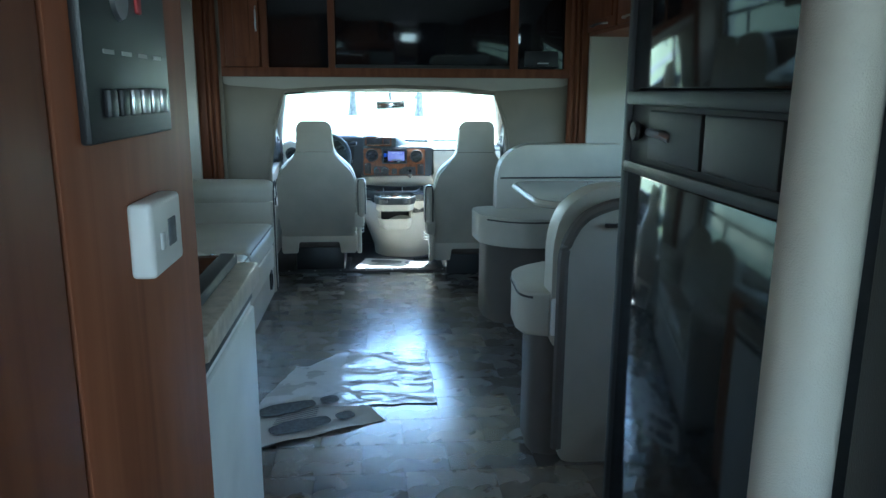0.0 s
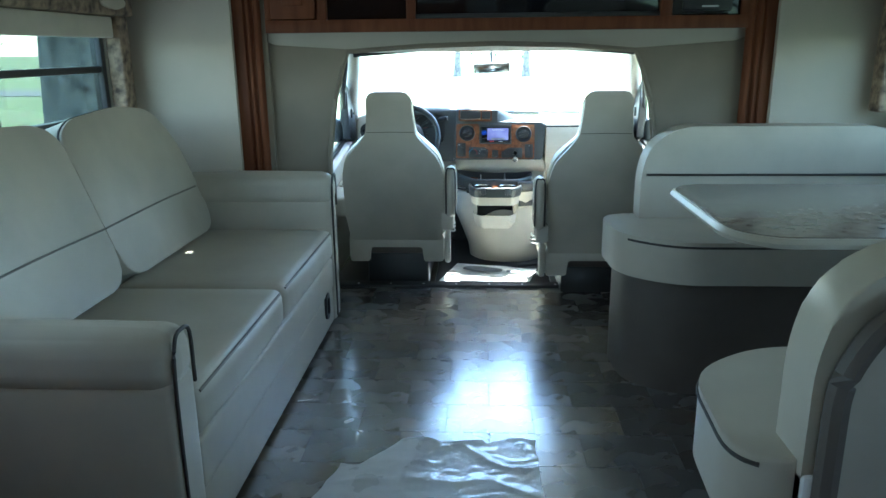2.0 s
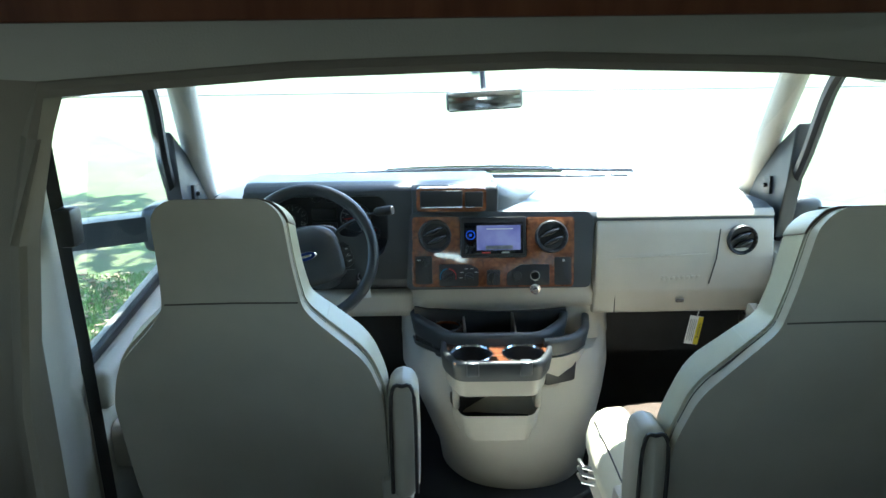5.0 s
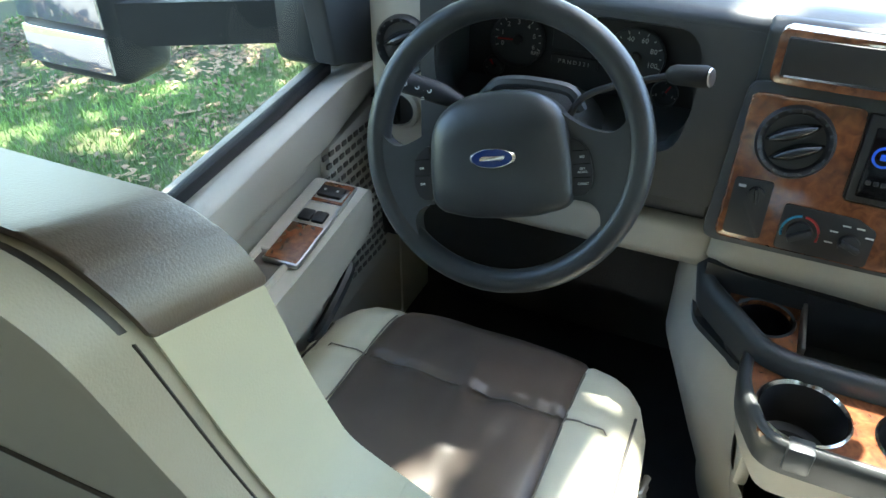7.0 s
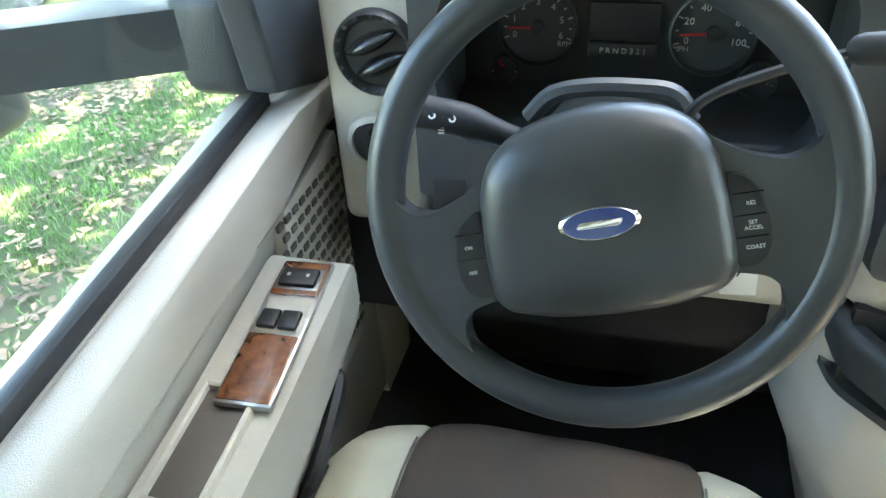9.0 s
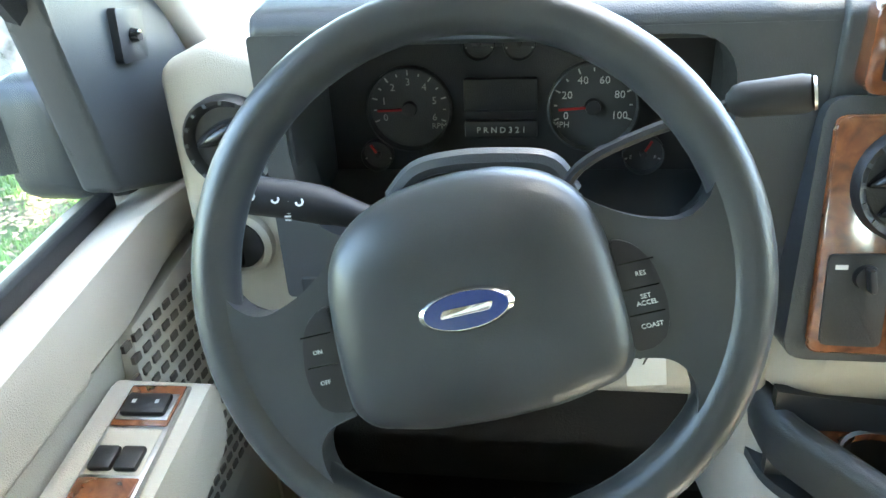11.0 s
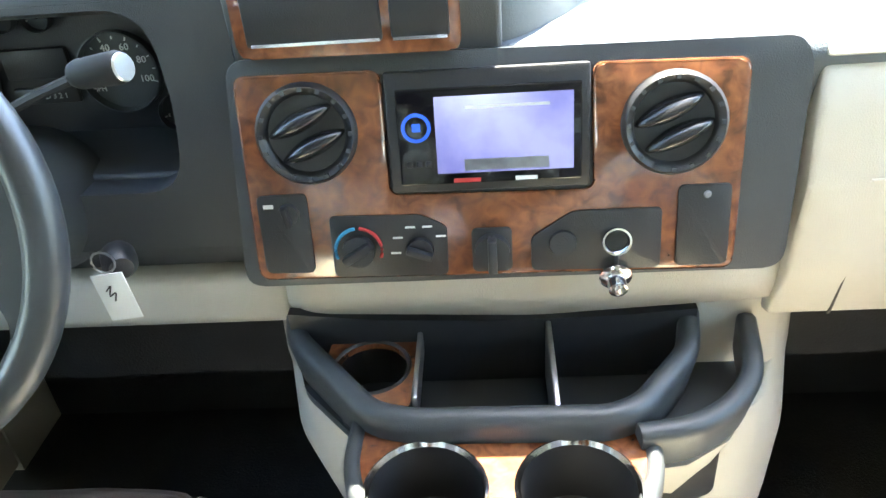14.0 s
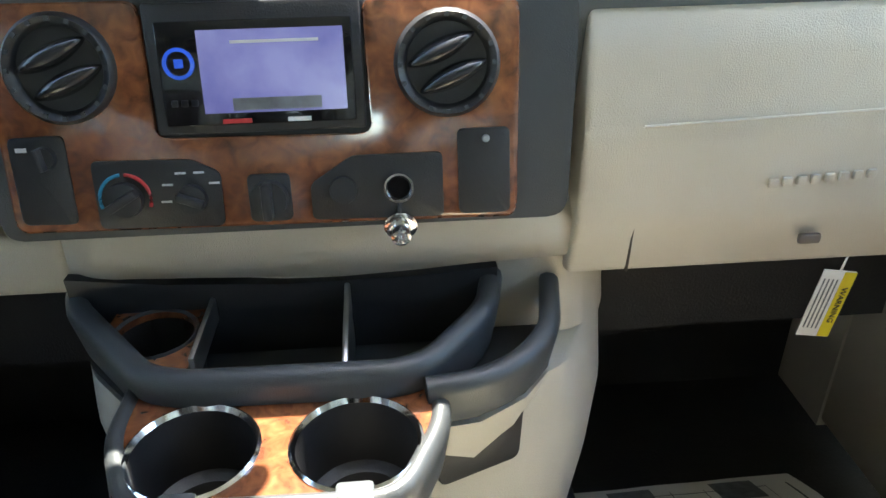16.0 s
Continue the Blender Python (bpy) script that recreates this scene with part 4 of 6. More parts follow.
def door(s, nm):
    """Cab door: card, sill, armrest, glass, mirror with arm, quarter panel."""
    d = thing("door_cab_" + nm, "beige plastic cab door with dark-tinted glass and mirror", "door", kind="structure")
    X = lambda v: XC + s * v          # distance from the middle of the vehicle
    def bx(a, b, *r, **k):
        return box(*sorted((X(a), X(b))), *r, **k)
    sill = [(5.08, 0.612), (5.75, 0.688), (5.93, 0.70)]
    def px(poly, a, b, *r, **k):
        return prism(poly, "x", *sorted((X(a), X(b))), *r, **k)
    part("door_card", px([(5.08, -0.02), (6.0, -0.02), (6.0, 0.70), (5.93, 0.70), (5.75, 0.688), (5.08, 0.612)], 0.905, 0.985, 0.01, 2), BEIGE, d)
    part("upper_roll", px([(5.08, 0.52), (5.60, 0.575), (5.66, 0.62), (5.92, 0.65), (5.93, 0.705), (5.75, 0.692), (5.08, 0.616)], 0.880, 0.93, 0.02, 4), BEIGE, d)
    part("window_seal", px([(5.08, 0.612), (5.77, 0.69), (5.77, 0.712), (5.08, 0.634)], 0.925, 0.945, 0.004), BLACK, d)
    ar = part("armrest", px(rounded([(5.10, 0.36), (5.44, 0.40), (5.66, 0.46), (5.66, 0.545), (5.44, 0.508), (5.10, 0.47)], 0.02), 0.792, 0.90, 0.014, 3), BEIGE, d)
    M = Matrix.Translation((X(0.838), 5.5375, 0.5275)) @ pose(0, 0, 0, 7.0, 0, -2.7 * s)
    def sw(name, x0, x1, y0, y1, z0, z1, m, par, lab="", bev=0.002):
        bm = box(*sorted((s * x0, s * x1)), y0, y1, z0, z1, bev)
        bm.transform(M)
        return part(name, bm, m, par, lab)
    sw("switch_plate", -0.033, 0.033, -0.109, 0.107, -0.004, 0.006, STEEL, ar, "chrome-edged burl switch plate", 0.004)
    sw("burl_inlay", -0.0295, 0.0295, -0.105, -0.014, 0.004, 0.0075, BURL, ar)
    sw("burl_inlay", -0.0295, 0.0295, 0.048, 0.103, 0.004, 0.0075, BURL, ar)
    sw("switch_well", -0.0275, 0.0275, -0.011, 0.045, 0.004, 0.0068, BEIGE, ar)
    sw("switch_frame", -0.027, 0.027, 0.055, 0.090, 0.0065, 0.0085, STEEL, ar, "chrome switch surround", 0.004)
    rk = sw("rocker_switch", -0.0235, 0.0235, 0.058, 0.086, 0.007, 0.0155, BLACK, ar, bev=0.004)
    for k in (-1, 1):
        sw("legend", k * 0.012 - 0.002, k * 0.012 + 0.002, 0.070, 0.075, 0.0152, 0.0158, LEGEND, rk, bev=0)
        sw("window_switch", k * 0.0125 - 0.0115, k * 0.0125 + 0.0115, -0.008, 0.019, 0.006, 0.0135, BLACK, ar, bev=0.003)
    M = Matrix.Translation((X(0.852), 5.388, 0.5065)) @ pose(0, 0, 0, 7.0, 0, 0)
    sw("pull_pocket", -0.026, 0.03, -0.065, 0.06, -0.03, -0.001, TAUPE_BASE, ar, "recessed pull pocket")
    for q in ((-0.032, -0.024), (0.028, 0.036)):
        sw("pocket_lip", q[0], q[1], -0.075, 0.07, -0.010, 0.006, BEIGE, ar, bev=0.004)
    sw("pocket_lip", -0.03, 0.034, -0.078, -0.066, -0.010, 0.006, BEIGE, ar, bev=0.004)
    sw("pocket_lip", -0.03, 0.034, 0.061, 0.07, -0.010, 0.006, BEIGE, ar, bev=0.004)
    part("door_handle", tube(arc([(X(0.80), 5.58, 0.43), (X(0.79), 5.55, 0.415), (X(0.79), 5.47, 0.375), (X(0.80), 5.44, 0.35)], 4), [0.006] + [0.011] * 10 + [0.008] * 2, 8), BLACK, d)
    gr = part("speaker_grille", px([(5.62, 0.20), (5.90, 0.24), (5.90, 0.62), (5.68, 0.59)], 0.886, 0.906, 0.004), BEIGE, d, "beige woven-look speaker grille")
    for i in range(15):
        for j in range(10):
            yy, zz = 5.655 + j * 0.022 + (i % 2) * 0.011, 0.265 + i * 0.022
            if zz < 0.585 and yy < 5.88:
                part("grille_slot", box(*sorted((X(0.8835), X(0.888))), yy, yy + 0.014, zz, zz + 0.009), TAUPE_BASE, gr)
    gl = part("glass", pane((X(0.935), 5.10, 0.62), (X(0.935), 5.76, 0.70), (X(0.855), 5.44, 1.20), (X(0.84), 5.10, 1.24)), GLASS, d)
    gl.visible_shadow = False
    q = part("quarter_panel", px([(5.722, 0.728), (5.86, 0.688), (5.95, 0.70), (5.955, 0.80), (5.85, 0.95), (5.66, 1.08), (5.69, 0.90)], 0.885, 0.93, 0.008, 3), DASH, d, "dark slate mirror-mount panel")
    ms = part("mirror_switch", px(rounded([(5.772, 0.850), (5.822, 0.846), (5.828, 0.898), (5.778, 0.905)], 0.006), 0.876, 0.887, 0.002), BLACK, q)
    part("toggle", lathe([(0.008, 0), (0.006, 0.008), (0, 0.01)], Matrix.Translation((X(0.876), 5.80, 0.874)) @ pose(0, 0, 0, 0, 90 * s * -1, 0), 12), GLOSS, ms)
    # outside mirror
    mi = part("mirror_arm", join(prism(rounded([(X(0.96), 5.80), (X(0.96), 5.90), (X(1.28), 5.72), (X(1.28), 5.62)], 0.01), "z", 0.735, 0.812, 0.012, 3), box(*sorted((X(0.945), X(1.05))), 5.76, 5.90, 0.695, 0.84, 0.03, 3)), DASH, d, "thick dark mirror arm")
    mh = part("mirror_housing", box(*sorted((X(1.262), X(1.51))), 5.61, 5.75, 0.655, 1.06, 0.035, 4), DASH, d)
    part("mirror_glass", box(*sorted((X(1.285), X(1.49))), 5.603, 5.612, 0.77, 1.03, 0.002), MIRROR, mh)
    part("mirror_glass", box(*sorted((X(1.285), X(1.49))), 5.603, 5.612, 0.685, 0.755, 0.002), MIRROR, mh)
    part("belt", tube([(X(0.915), 5.04, 1.12), (X(0.905), 5.05, 0.7), (X(0.90), 5.06, 0.2)], 0.014, 6, flat=0.15), BLACK, d, "dark seat belt webbing")
    part("belt_guide", box(*sorted((X(0.87), X(0.91))), 5.01, 5.06, 0.92, 1.0, 0.01), BLACK, d)


door(-1, "left")
door(1, "right")
rv = thing("rear_view_mirror", "slim interior mirror under the windscreen top", "mirror", look((0.235, 5.72, 1.15), (0.2, 4.0, 1.16)) @ pose(0, 0, 0, 0, 0, -3))
part("housing", box(-0.11, 0.11, -0.03, 0.03, 0.0, 0.03, 0.012, 3), DASH, rv)
part("glass", box(-0.104, 0.104, -0.025, 0.025, -0.003, 0.001, 0.001), INNER_MIRROR, rv)
part("stalk", tube([(0, 0.02, 0.02), (0, 0.06, 0.05), (0, 0.10, 0.06)], 0.008), BLACK, rv)

# ---- dashboard ----
db = thing("dashboard", "slate and beige dashboard with deep instrument hood", "dashboard")
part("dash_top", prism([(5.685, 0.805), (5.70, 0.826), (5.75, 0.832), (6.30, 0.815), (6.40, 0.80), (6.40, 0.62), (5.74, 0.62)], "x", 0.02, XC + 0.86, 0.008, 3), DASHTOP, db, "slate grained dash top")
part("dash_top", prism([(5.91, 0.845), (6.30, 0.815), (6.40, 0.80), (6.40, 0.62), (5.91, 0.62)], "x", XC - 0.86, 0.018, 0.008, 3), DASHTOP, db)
hood_end = [(5.715, 0.872), (5.70, 0.885), (5.71, 0.905), (5.75, 0.915), (5.95, 0.905), (6.32, 0.82), (6.32, 0.79), (5.90, 0.868), (5.74, 0.872)]
bm = prism(hood_end, "x", -0.475, 0.262, 0.01, 3)
secs = []
for i in range(13):
    u = i / 12
    yf, zt = 5.705 + 0.02 * u + 0.40 * u * u, 0.822 + 0.090 * (1 - u) ** 1.3
    secs.append((0.26 + 0.20 * u, [(yf, 0.79), (yf, 0.82 + (zt - 0.82) * 0.6), (yf + 0.012, 0.82 + (zt - 0.82) * 0.9), (yf + 0.045, zt), (yf + 0.12, zt - 0.004), (6.30, 0.818), (6.31, 0.79)]))
wedge = loft(secs)
wedge.transform(Matrix(((0, 0, 1, 0), (1, 0, 0, 0), (0, 1, 0, 0), (0, 0, 0, 1))))
part("instrument_hood", join(bm, wedge), DASH, db, "deep slate hood over the dials", smooth=60)
for x0, x1 in ((-0.478, -0.450), (-0.045, 0.022)):
    part("cluster_cheek", prism([(5.715, 0.66), (5.705, 0.86), (5.72, 0.89), (5.90, 0.89), (5.90, 0.60), (5.76, 0.60)], "x", x0, x1, 0.008, 3), DASH, db)
part("cluster_sill", prism([(5.73, 0.66), (5.74, 0.695), (5.90, 0.715), (5.90, 0.56), (5.76, 0.54)], "x", -0.478, 0.022, 0.006, 3), DASH, db)
part("lower_panel", prism([(5.732, 0.578), (5.72, 0.665), (5.76, 0.67), (5.80, 0.578)], "x", -0.478, 0.0, 0.005), DASH, db)
part("knee_bolster", prism([(5.745, 0.482), (5.718, 0.505), (5.712, 0.572), (5.80, 0.585), (5.85, 0.485)], "x", -0.46, 0.02, 0.012, 3), BEIGE, db, "beige knee bolster")
part("under_dash", box(-0.66, 1.10, 5.86, 6.12, 0.30, 0.62), RUBBER, db)
pod = part("corner_pod", prism([(-0.612, 0.52), (-0.49, 0.52), (-0.474, 0.70), (-0.476, 0.845), (-0.55, 0.872), (-0.612, 0.845)], "y", 5.775, 6.05, 0.018, 4), BEIGE, db, "beige corner pod with vent and lamp switch")


VANE = mat("vane_plastic", (0.018, 0.018, 0.019), 0.22, var=0.08)


def round_vent(name, m4, r, par, m=BLACK):
    """Swivel vent: ring, recessed barrel and two vanes."""
    bm = lathe([(r, -0.004), (r, 0.006), (r * 0.93, 0.011), (r * 0.82, 0.008), (r * 0.76, 0.0015), (0, 0.001)], m4, 32)
    v = part(name, bm, m, par, "round black swivel vent")
    for k in (-1, 1):
        b2 = lathe([(math.cos(q / 12 * math.pi) , math.sin(q / 12 * math.pi)) for q in range(-6, 7)], Matrix.Diagonal((r * 0.70, r * 0.21, r * 0.34, 1)), 28)
        for q in b2.verts:
            q.co.y *= 1 - 0.35 * (q.co.x / (r * 0.72)) ** 2
            q.co.z += -0.10 * k * q.co.y
        b2.transform(m4 @ pose(0, 0, 0.002, 0, 0, 24) @ Matrix.Translation((0, k * r * 0.27, 0)))
        part("vane", b2, VANE, v)
    for k in range(16):
        a = 2 * math.pi * k / 16
        b3 = box(-0.002, 0.002, r * 0.84, r * 0.92, 0.006, 0.0115)
        b3.transform(m4 @ pose(0, 0, 0, 0, 0, math.degrees(a)))
        part("grip_notch", b3, DASH, v)
    return v


face = Matrix(((1, 0, 0, 0), (0, 0, -1, 0), (0, 1, 0, 0), (0, 0, 0, 1)))     # local z looks to -y
round_vent("vent", Matrix.Translation((-0.539, 5.771, 0.766)) @ face, 0.052, pod)
hk = part("lamp_switch", lathe([(0.04, 0), (0.038, 0.008), (0.031, 0.012), (0.029, 0.004), (0, 0.004)], Matrix.Translation((-0.551, 5.774, 0.648)) @ face, 28), BEIGE, pod, "headlamp rotary switch in a beige ring")
part("rotor", lathe([(0.028, 0), (0.028, 0.008), (0, 0.01)], Matrix.Translation((-0.551, 5.772, 0.648)) @ face, 24), BLACK, hk)
part("grip", box(-0.556, -0.546, 5.748, 5.765, 0.625, 0.671, 0.003), GLOSS, hk)
hz = part("hazard_panel", box(-0.478, -0.440, 5.722, 5.735, 0.612, 0.668, 0.003), BLACK, db, "black dimmer panel with thumb wheel")
part("thumb_wheel", box(-0.462, -0.452, 5.716, 5.724, 0.622, 0.640, 0.002), GLOSS, hz)

# dials
cl = part("instrument_face", box(-0.478, -0.045, 5.845, 5.86, 0.70, 0.885), BLACK, db, "black instrument face")


def dial(x, z, r, marks, red_at, par):
    """A gauge: raised ring, ticks, numerals, red needle."""
    m4 = Matrix.Translation((x, 5.845, z)) @ face
    g = part("gauge", lathe([(r, 0), (r, 0.012), (r * 0.96, 0.013), (r * 0.93, 0.002), (0, 0.002)], m4, 36), DASH, par)
    n = len(marks)
    for i in range(2 * n - 1):
        a = radians(200 - (i / (2 * n - 2)) * 220)
        b2 = box(r * 0.78, r * (0.90 if i % 2 == 0 else 0.85), -0.0007, 0.0007, 0.003, 0.0042)
        b2.transform(m4 @ pose(0, 0, 0, 0, 0, math.degrees(a)))
        part("tick", b2, LEGEND, g)
    for i, tx in enumerate(marks):
        a = radians(200 - (i / (n - 1)) * 220)
        words(tx, r * 0.24, LEGEND, g, m4 @ pose(math.cos(a) * r * 0.62, math.sin(a) * r * 0.62, 0.0035))
    b2 = box(-0.002, r * 0.75, -0.0012, 0.0012, 0.006, 0.008)
    b2.transform(m4 @ pose(0, 0, 0, 0, 0, red_at))
    part("needle", b2, RED, g)
    part("hub", lathe([(r * 0.18, 0.003), (r * 0.16, 0.010), (0, 0.011)], m4, 20), BLACK, g)
    return g


dial(-0.360, 0.780, 0.047, ("0", "1", "2", "3", "4", "5", "6"), 182, cl)
dial(-0.163, 0.780, 0.048, ("0", "20", "40", "60", "80", "100"), 184, cl)
dial(-0.400, 0.728, 0.018, ("", ""), 120, cl)
dial(-0.108, 0.728, 0.022, ("E", "F"), 60, cl)
dial(-0.282, 0.849, 0.017, ("", ""), 130, cl)
dial(-0.240, 0.848, 0.017, ("", ""), 130, cl)
words("RPM", 0.009, LEGEND, cl, Matrix.Translation((-0.328, 5.842, 0.760)) @ face)
words("MPH", 0.009, LEGEND, cl, Matrix.Translation((-0.196, 5.842, 0.760)) @ face)
part("message_window", box(-0.300, -0.221, 5.838, 5.848, 0.776, 0.812, 0.003), BLACK, cl)
gw = part("gear_window", box(-0.300, -0.221, 5.838, 5.848, 0.746, 0.766, 0.003), BLACK, cl)
words("P R N D 3 2 1", 0.0092, LEGEND, gw, Matrix.Translation((-0.260, 5.8375, 0.756)) @ face)
for x in (-0.29, -0.24):
    part("warning_light", box(x, x + 0.035, 5.84, 5.848, 0.845, 0.862, 0.002), DASH, cl)
frame_o = rounded([(-0.476, 0.62), (0.02, 0.62), (0.02, 0.887), (-0.476, 0.887)], 0.006, 3)
frame_i = rounded([(-0.440, 0.690), (-0.066, 0.690), (-0.050, 0.78), (-0.056, 0.880), (-0.430, 0.880), (-0.456, 0.80)], 0.045, 6)
bm = bmesh.new()
fe = []
for lp in (frame_o, frame_i):
    vs_ = [bm.verts.new((x, z, 0)) for x, z in lp]
    fe += [bm.edges.new((vs_[i], vs_[(i + 1) % len(vs_)])) for i in range(len(vs_))]
bmesh.ops.triangle_fill(bm, use_beauty=True, use_dissolve=False, edges=fe)
ext = bmesh.ops.extrude_face_region(bm, geom=bm.faces[:])
bmesh.ops.translate(bm, vec=(0, 0, -0.06), verts=[v for v in ext["geom"] if isinstance(v, bmesh.types.BMVert)])
bm.transform(Matrix.Translation((0, 5.703, 0)) @ face)
part("binnacle_frame", bm, DASH, db, "slate frame with rounded opening round the dials", smooth=50)
part("pedal_switch", box(-0.46, -0.42, 5.70, 5.72, 0.595, 0.645, 0.004), BLACK, db)

# hood vent with burl frame
part("vent_housing", prism([(5.70, 0.815), (5.695, 0.895), (5.71, 0.908), (5.95, 0.90), (5.95, 0.815)], "x", 0.020, 0.275, 0.006, 3), DASH, db)
hv = part("hood_vent", prism(rounded([(0.034, 0.834), (0.238, 0.832), (0.238, 0.902), (0.034, 0.905)], 0.012), "y", 5.675, 5.70, 0.004), BURL, db, "burl-framed hood vent")
part("louvre", box(0.045, 0.168, 5.670, 5.677, 0.845, 0.896, 0.003), BLACK, hv)
part("louvre", box(0.176, 0.228, 5.670, 5.677, 0.846, 0.892, 0.003), BLACK, hv)
part("chrome_line", box(0.050, 0.166, 5.668, 5.671, 0.846, 0.849), CHROME, hv)
part("chrome_line", box(0.178, 0.226, 5.668, 5.671, 0.846, 0.849), CHROME, hv)

# centre panel; its own frame: x across, y up the slope, z out
PM = Matrix(((1, 0, 0, 0), (0, 0.196, -0.98, 5.652), (0, 0.98, 0.196, 0.64), (0, 0, 0, 1)))


def pp(poly, z0, z1, bev=0.0, seg=2):
    bm = prism(poly, "z", z0, z1, bev, seg)
    bm.transform(PM)
    return bm


def pb(x0, x1, y0, y1, z0, z1, bev=0.0):
    bm = box(x0, x1, y0, y1, z0, z1, bev)
    bm.transform(PM)
    return bm


cp = thing("centre_panel", "slate centre panel with burl trim, vents and controls", "control panel")
part("surround", pp(rounded([(0.0, -0.037), (0.548, -0.038), (0.556, 0.165), (0.545, 0.188), (0.014, 0.194)], 0.02), -0.11, 0.0, 0.012, 4), DASH, cp)
burl_o = rounded([(0.159, 0.177), (0.159, 0.056), (0.360, 0.053), (0.357, 0.173), (0.498, 0.170), (0.495, -0.032), (0.019, -0.026), (0.022, 0.178)], 0.011)
part("burl_trim", pp(burl_o, 0.0, 0.006, 0.002), BURL, cp, "glossy burl wood trim")
part("burl_edge", tube([PM @ Vector((x, y, 0.0035)) for x, y in burl_o], 0.0020, 6, closed=True), BURL, cp, "thin rounded burl edge")
for x, y in ((0.086, 0.123), (0.431, 0.116)):
    round_vent("vent", PM @ Matrix.Translation((x, y, 0.006)), 0.049, cp)
rd = part("radio", pb(0.163, 0.354, 0.060, 0.176, 0.0, 0.010, 0.003), BLACK, cp, "black double-height radio with blue display")
part("radio_face", pb(0.173, 0.346, 0.068, 0.160, 0.009, 0.013, 0.002), GLOSS, rd)
part("display", pb(0.209, 0.338, 0.079, 0.152, 0.0125, 0.0138), SCREEN, rd, "lit blue-violet display")
part("caption_bar", pb(0.238, 0.316, 0.140, 0.1425, 0.0137, 0.0141), LEGEND, rd)
part("shadow_bar", pb(0.235, 0.315, 0.081, 0.092, 0.0137, 0.0140), INK, rd)
part("control_ring", (lambda b: (b.transform(PM @ Matrix.Translation((0.191, 0.124, 0.013))), b)[1])(lathe([(0.014, 0), (0.014, 0.0015), (0.0108, 0.002), (0.0108, 0.0)], None, 24)), RING, rd, "lit blue control ring")
part("ring_button", pb(0.187, 0.195, 0.120, 0.128, 0.0125, 0.0142, 0.001), RING, rd)
for k in range(3):
    part("button", pb(0.180 + k * 0.009, 0.186 + k * 0.009, 0.086, 0.092, 0.012, 0.0145, 0.001), BLACK, rd)
part("label_bar", pb(0.224, 0.250, 0.0695, 0.0735, 0.0128, 0.0138), DIALRED, rd)
part("label_bar", pb(0.283, 0.304, 0.0695, 0.0735, 0.0128, 0.0138), LEGEND, rd)


def well(name, poly, par=None, m=BLACK, label=""):
    return part(name, pp(rounded(poly, 0.006), 0.004, 0.0085, 0.001), m, par or cp, label)


def knob(x, y, r, par, turn=0, h=0.016):
    """Round control knob with a bar grip."""
    b1 = lathe([(r, 0), (r * 0.95, h * 0.5), (0, h * 0.55)], PM @ Matrix.Translation((x, y, 0.008)), 20)
    b2 = box(-r * 0.25, r * 0.25, -r * 0.95, r * 0.95, 0.0, h, 0.002)
    b2.transform(PM @ Matrix.Translation((x, y, 0.010)) @ pose(0, 0, 0, 0, 0, turn))
    return part("knob", join(b1, b2), BLACK, par)


w1 = well("dimmer_panel", [(0.027, -0.019), (0.077, -0.020), (0.077, 0.064), (0.027, 0.063)])
knob(0.058, 0.044, 0.011, w1, 10)
part("legend", pb(0.033, 0.043, 0.050, 0.054, 0.0085, 0.009), LEGEND, w1)
w2 = well("heater_panel", [(0.097, -0.026), (0.213, -0.028), (0.214, 0.024), (0.188, 0.037), (0.097, 0.039)])
knob(0.124, 0.002, 0.017, w2, -60)
knob(0.186, 0.000, 0.014, w2, 70)
for a0, a1, mm_ in ((200, 95, DIALBLUE), (85, -20, DIALRED)):
    pts = [PM @ Vector((0.124 + 0.0235 * math.cos(radians(a0 + (a1 - a0) * i / 10)), 0.002 + 0.0235 * math.sin(radians(a0 + (a1 - a0) * i / 10)), 0.009)) for i in range(11)]
    part("temperature_arc", tube(pts, 0.0018, 6), mm_, w2)
for k in range(5):
    a = radians(190 - k * 40)
    x, y = 0.186 + 0.025 * math.cos(a), 0.002 + 0.024 * math.sin(a)
    part("legend", pb(x - 0.005, x + 0.005, y - 0.001, y + 0.001, 0.0085, 0.009), LEGEND, w2)
w3 = well("fan_panel", [(0.238, -0.026), (0.278, -0.026), (0.278, 0.020), (0.238, 0.020)])
knob(0.258, -0.003, 0.018, w3, 0, 0.024)
w4 = well("socket_panel", [(0.297, -0.027), (0.424, -0.029), (0.424, 0.034), (0.338, 0.034), (0.297, 0.008)])
part("blank_cap", lathe([(0.014, 0), (0.013, 0.004), (0, 0.005)], PM @ Matrix.Translation((0.328, 0.001, 0.008)), 24), BLACK, w4)
part("socket_ring", lathe([(0.0105, 0), (0.0125, 0.004), (0.0145, 0.004), (0.0145, 0)], PM @ Matrix.Translation((0.381, 0.001, 0.008)), 24), CHROME, w4, "chrome power socket ring")
part("socket_hole", lathe([(0.0105, 0.0012), (0, 0.0011)], PM @ Matrix.Translation((0.381, 0.001, 0.008)), 20), GLOSS, w4)
part("socket_plug", lathe([(0.016, 0), (0.0165, 0.004), (0.012, 0.006), (0.0095, 0.006), (0.0095, 0.022), (0.007, 0.023), (0.006, 0.016), (0, 0.016)], PM @ Matrix.Translation((0.381, -0.037, 0.004)) @ pose(0, 0, 0, 22, 0, 0), 24), CHROME, w4, "hanging chrome socket plug")
part("tether", tube([PM @ Vector(p) for p in ((0.381, -0.012, 0.009), (0.380, -0.022, 0.013), (0.381, -0.03, 0.01))], 0.0025, 6), BLACK, w4)
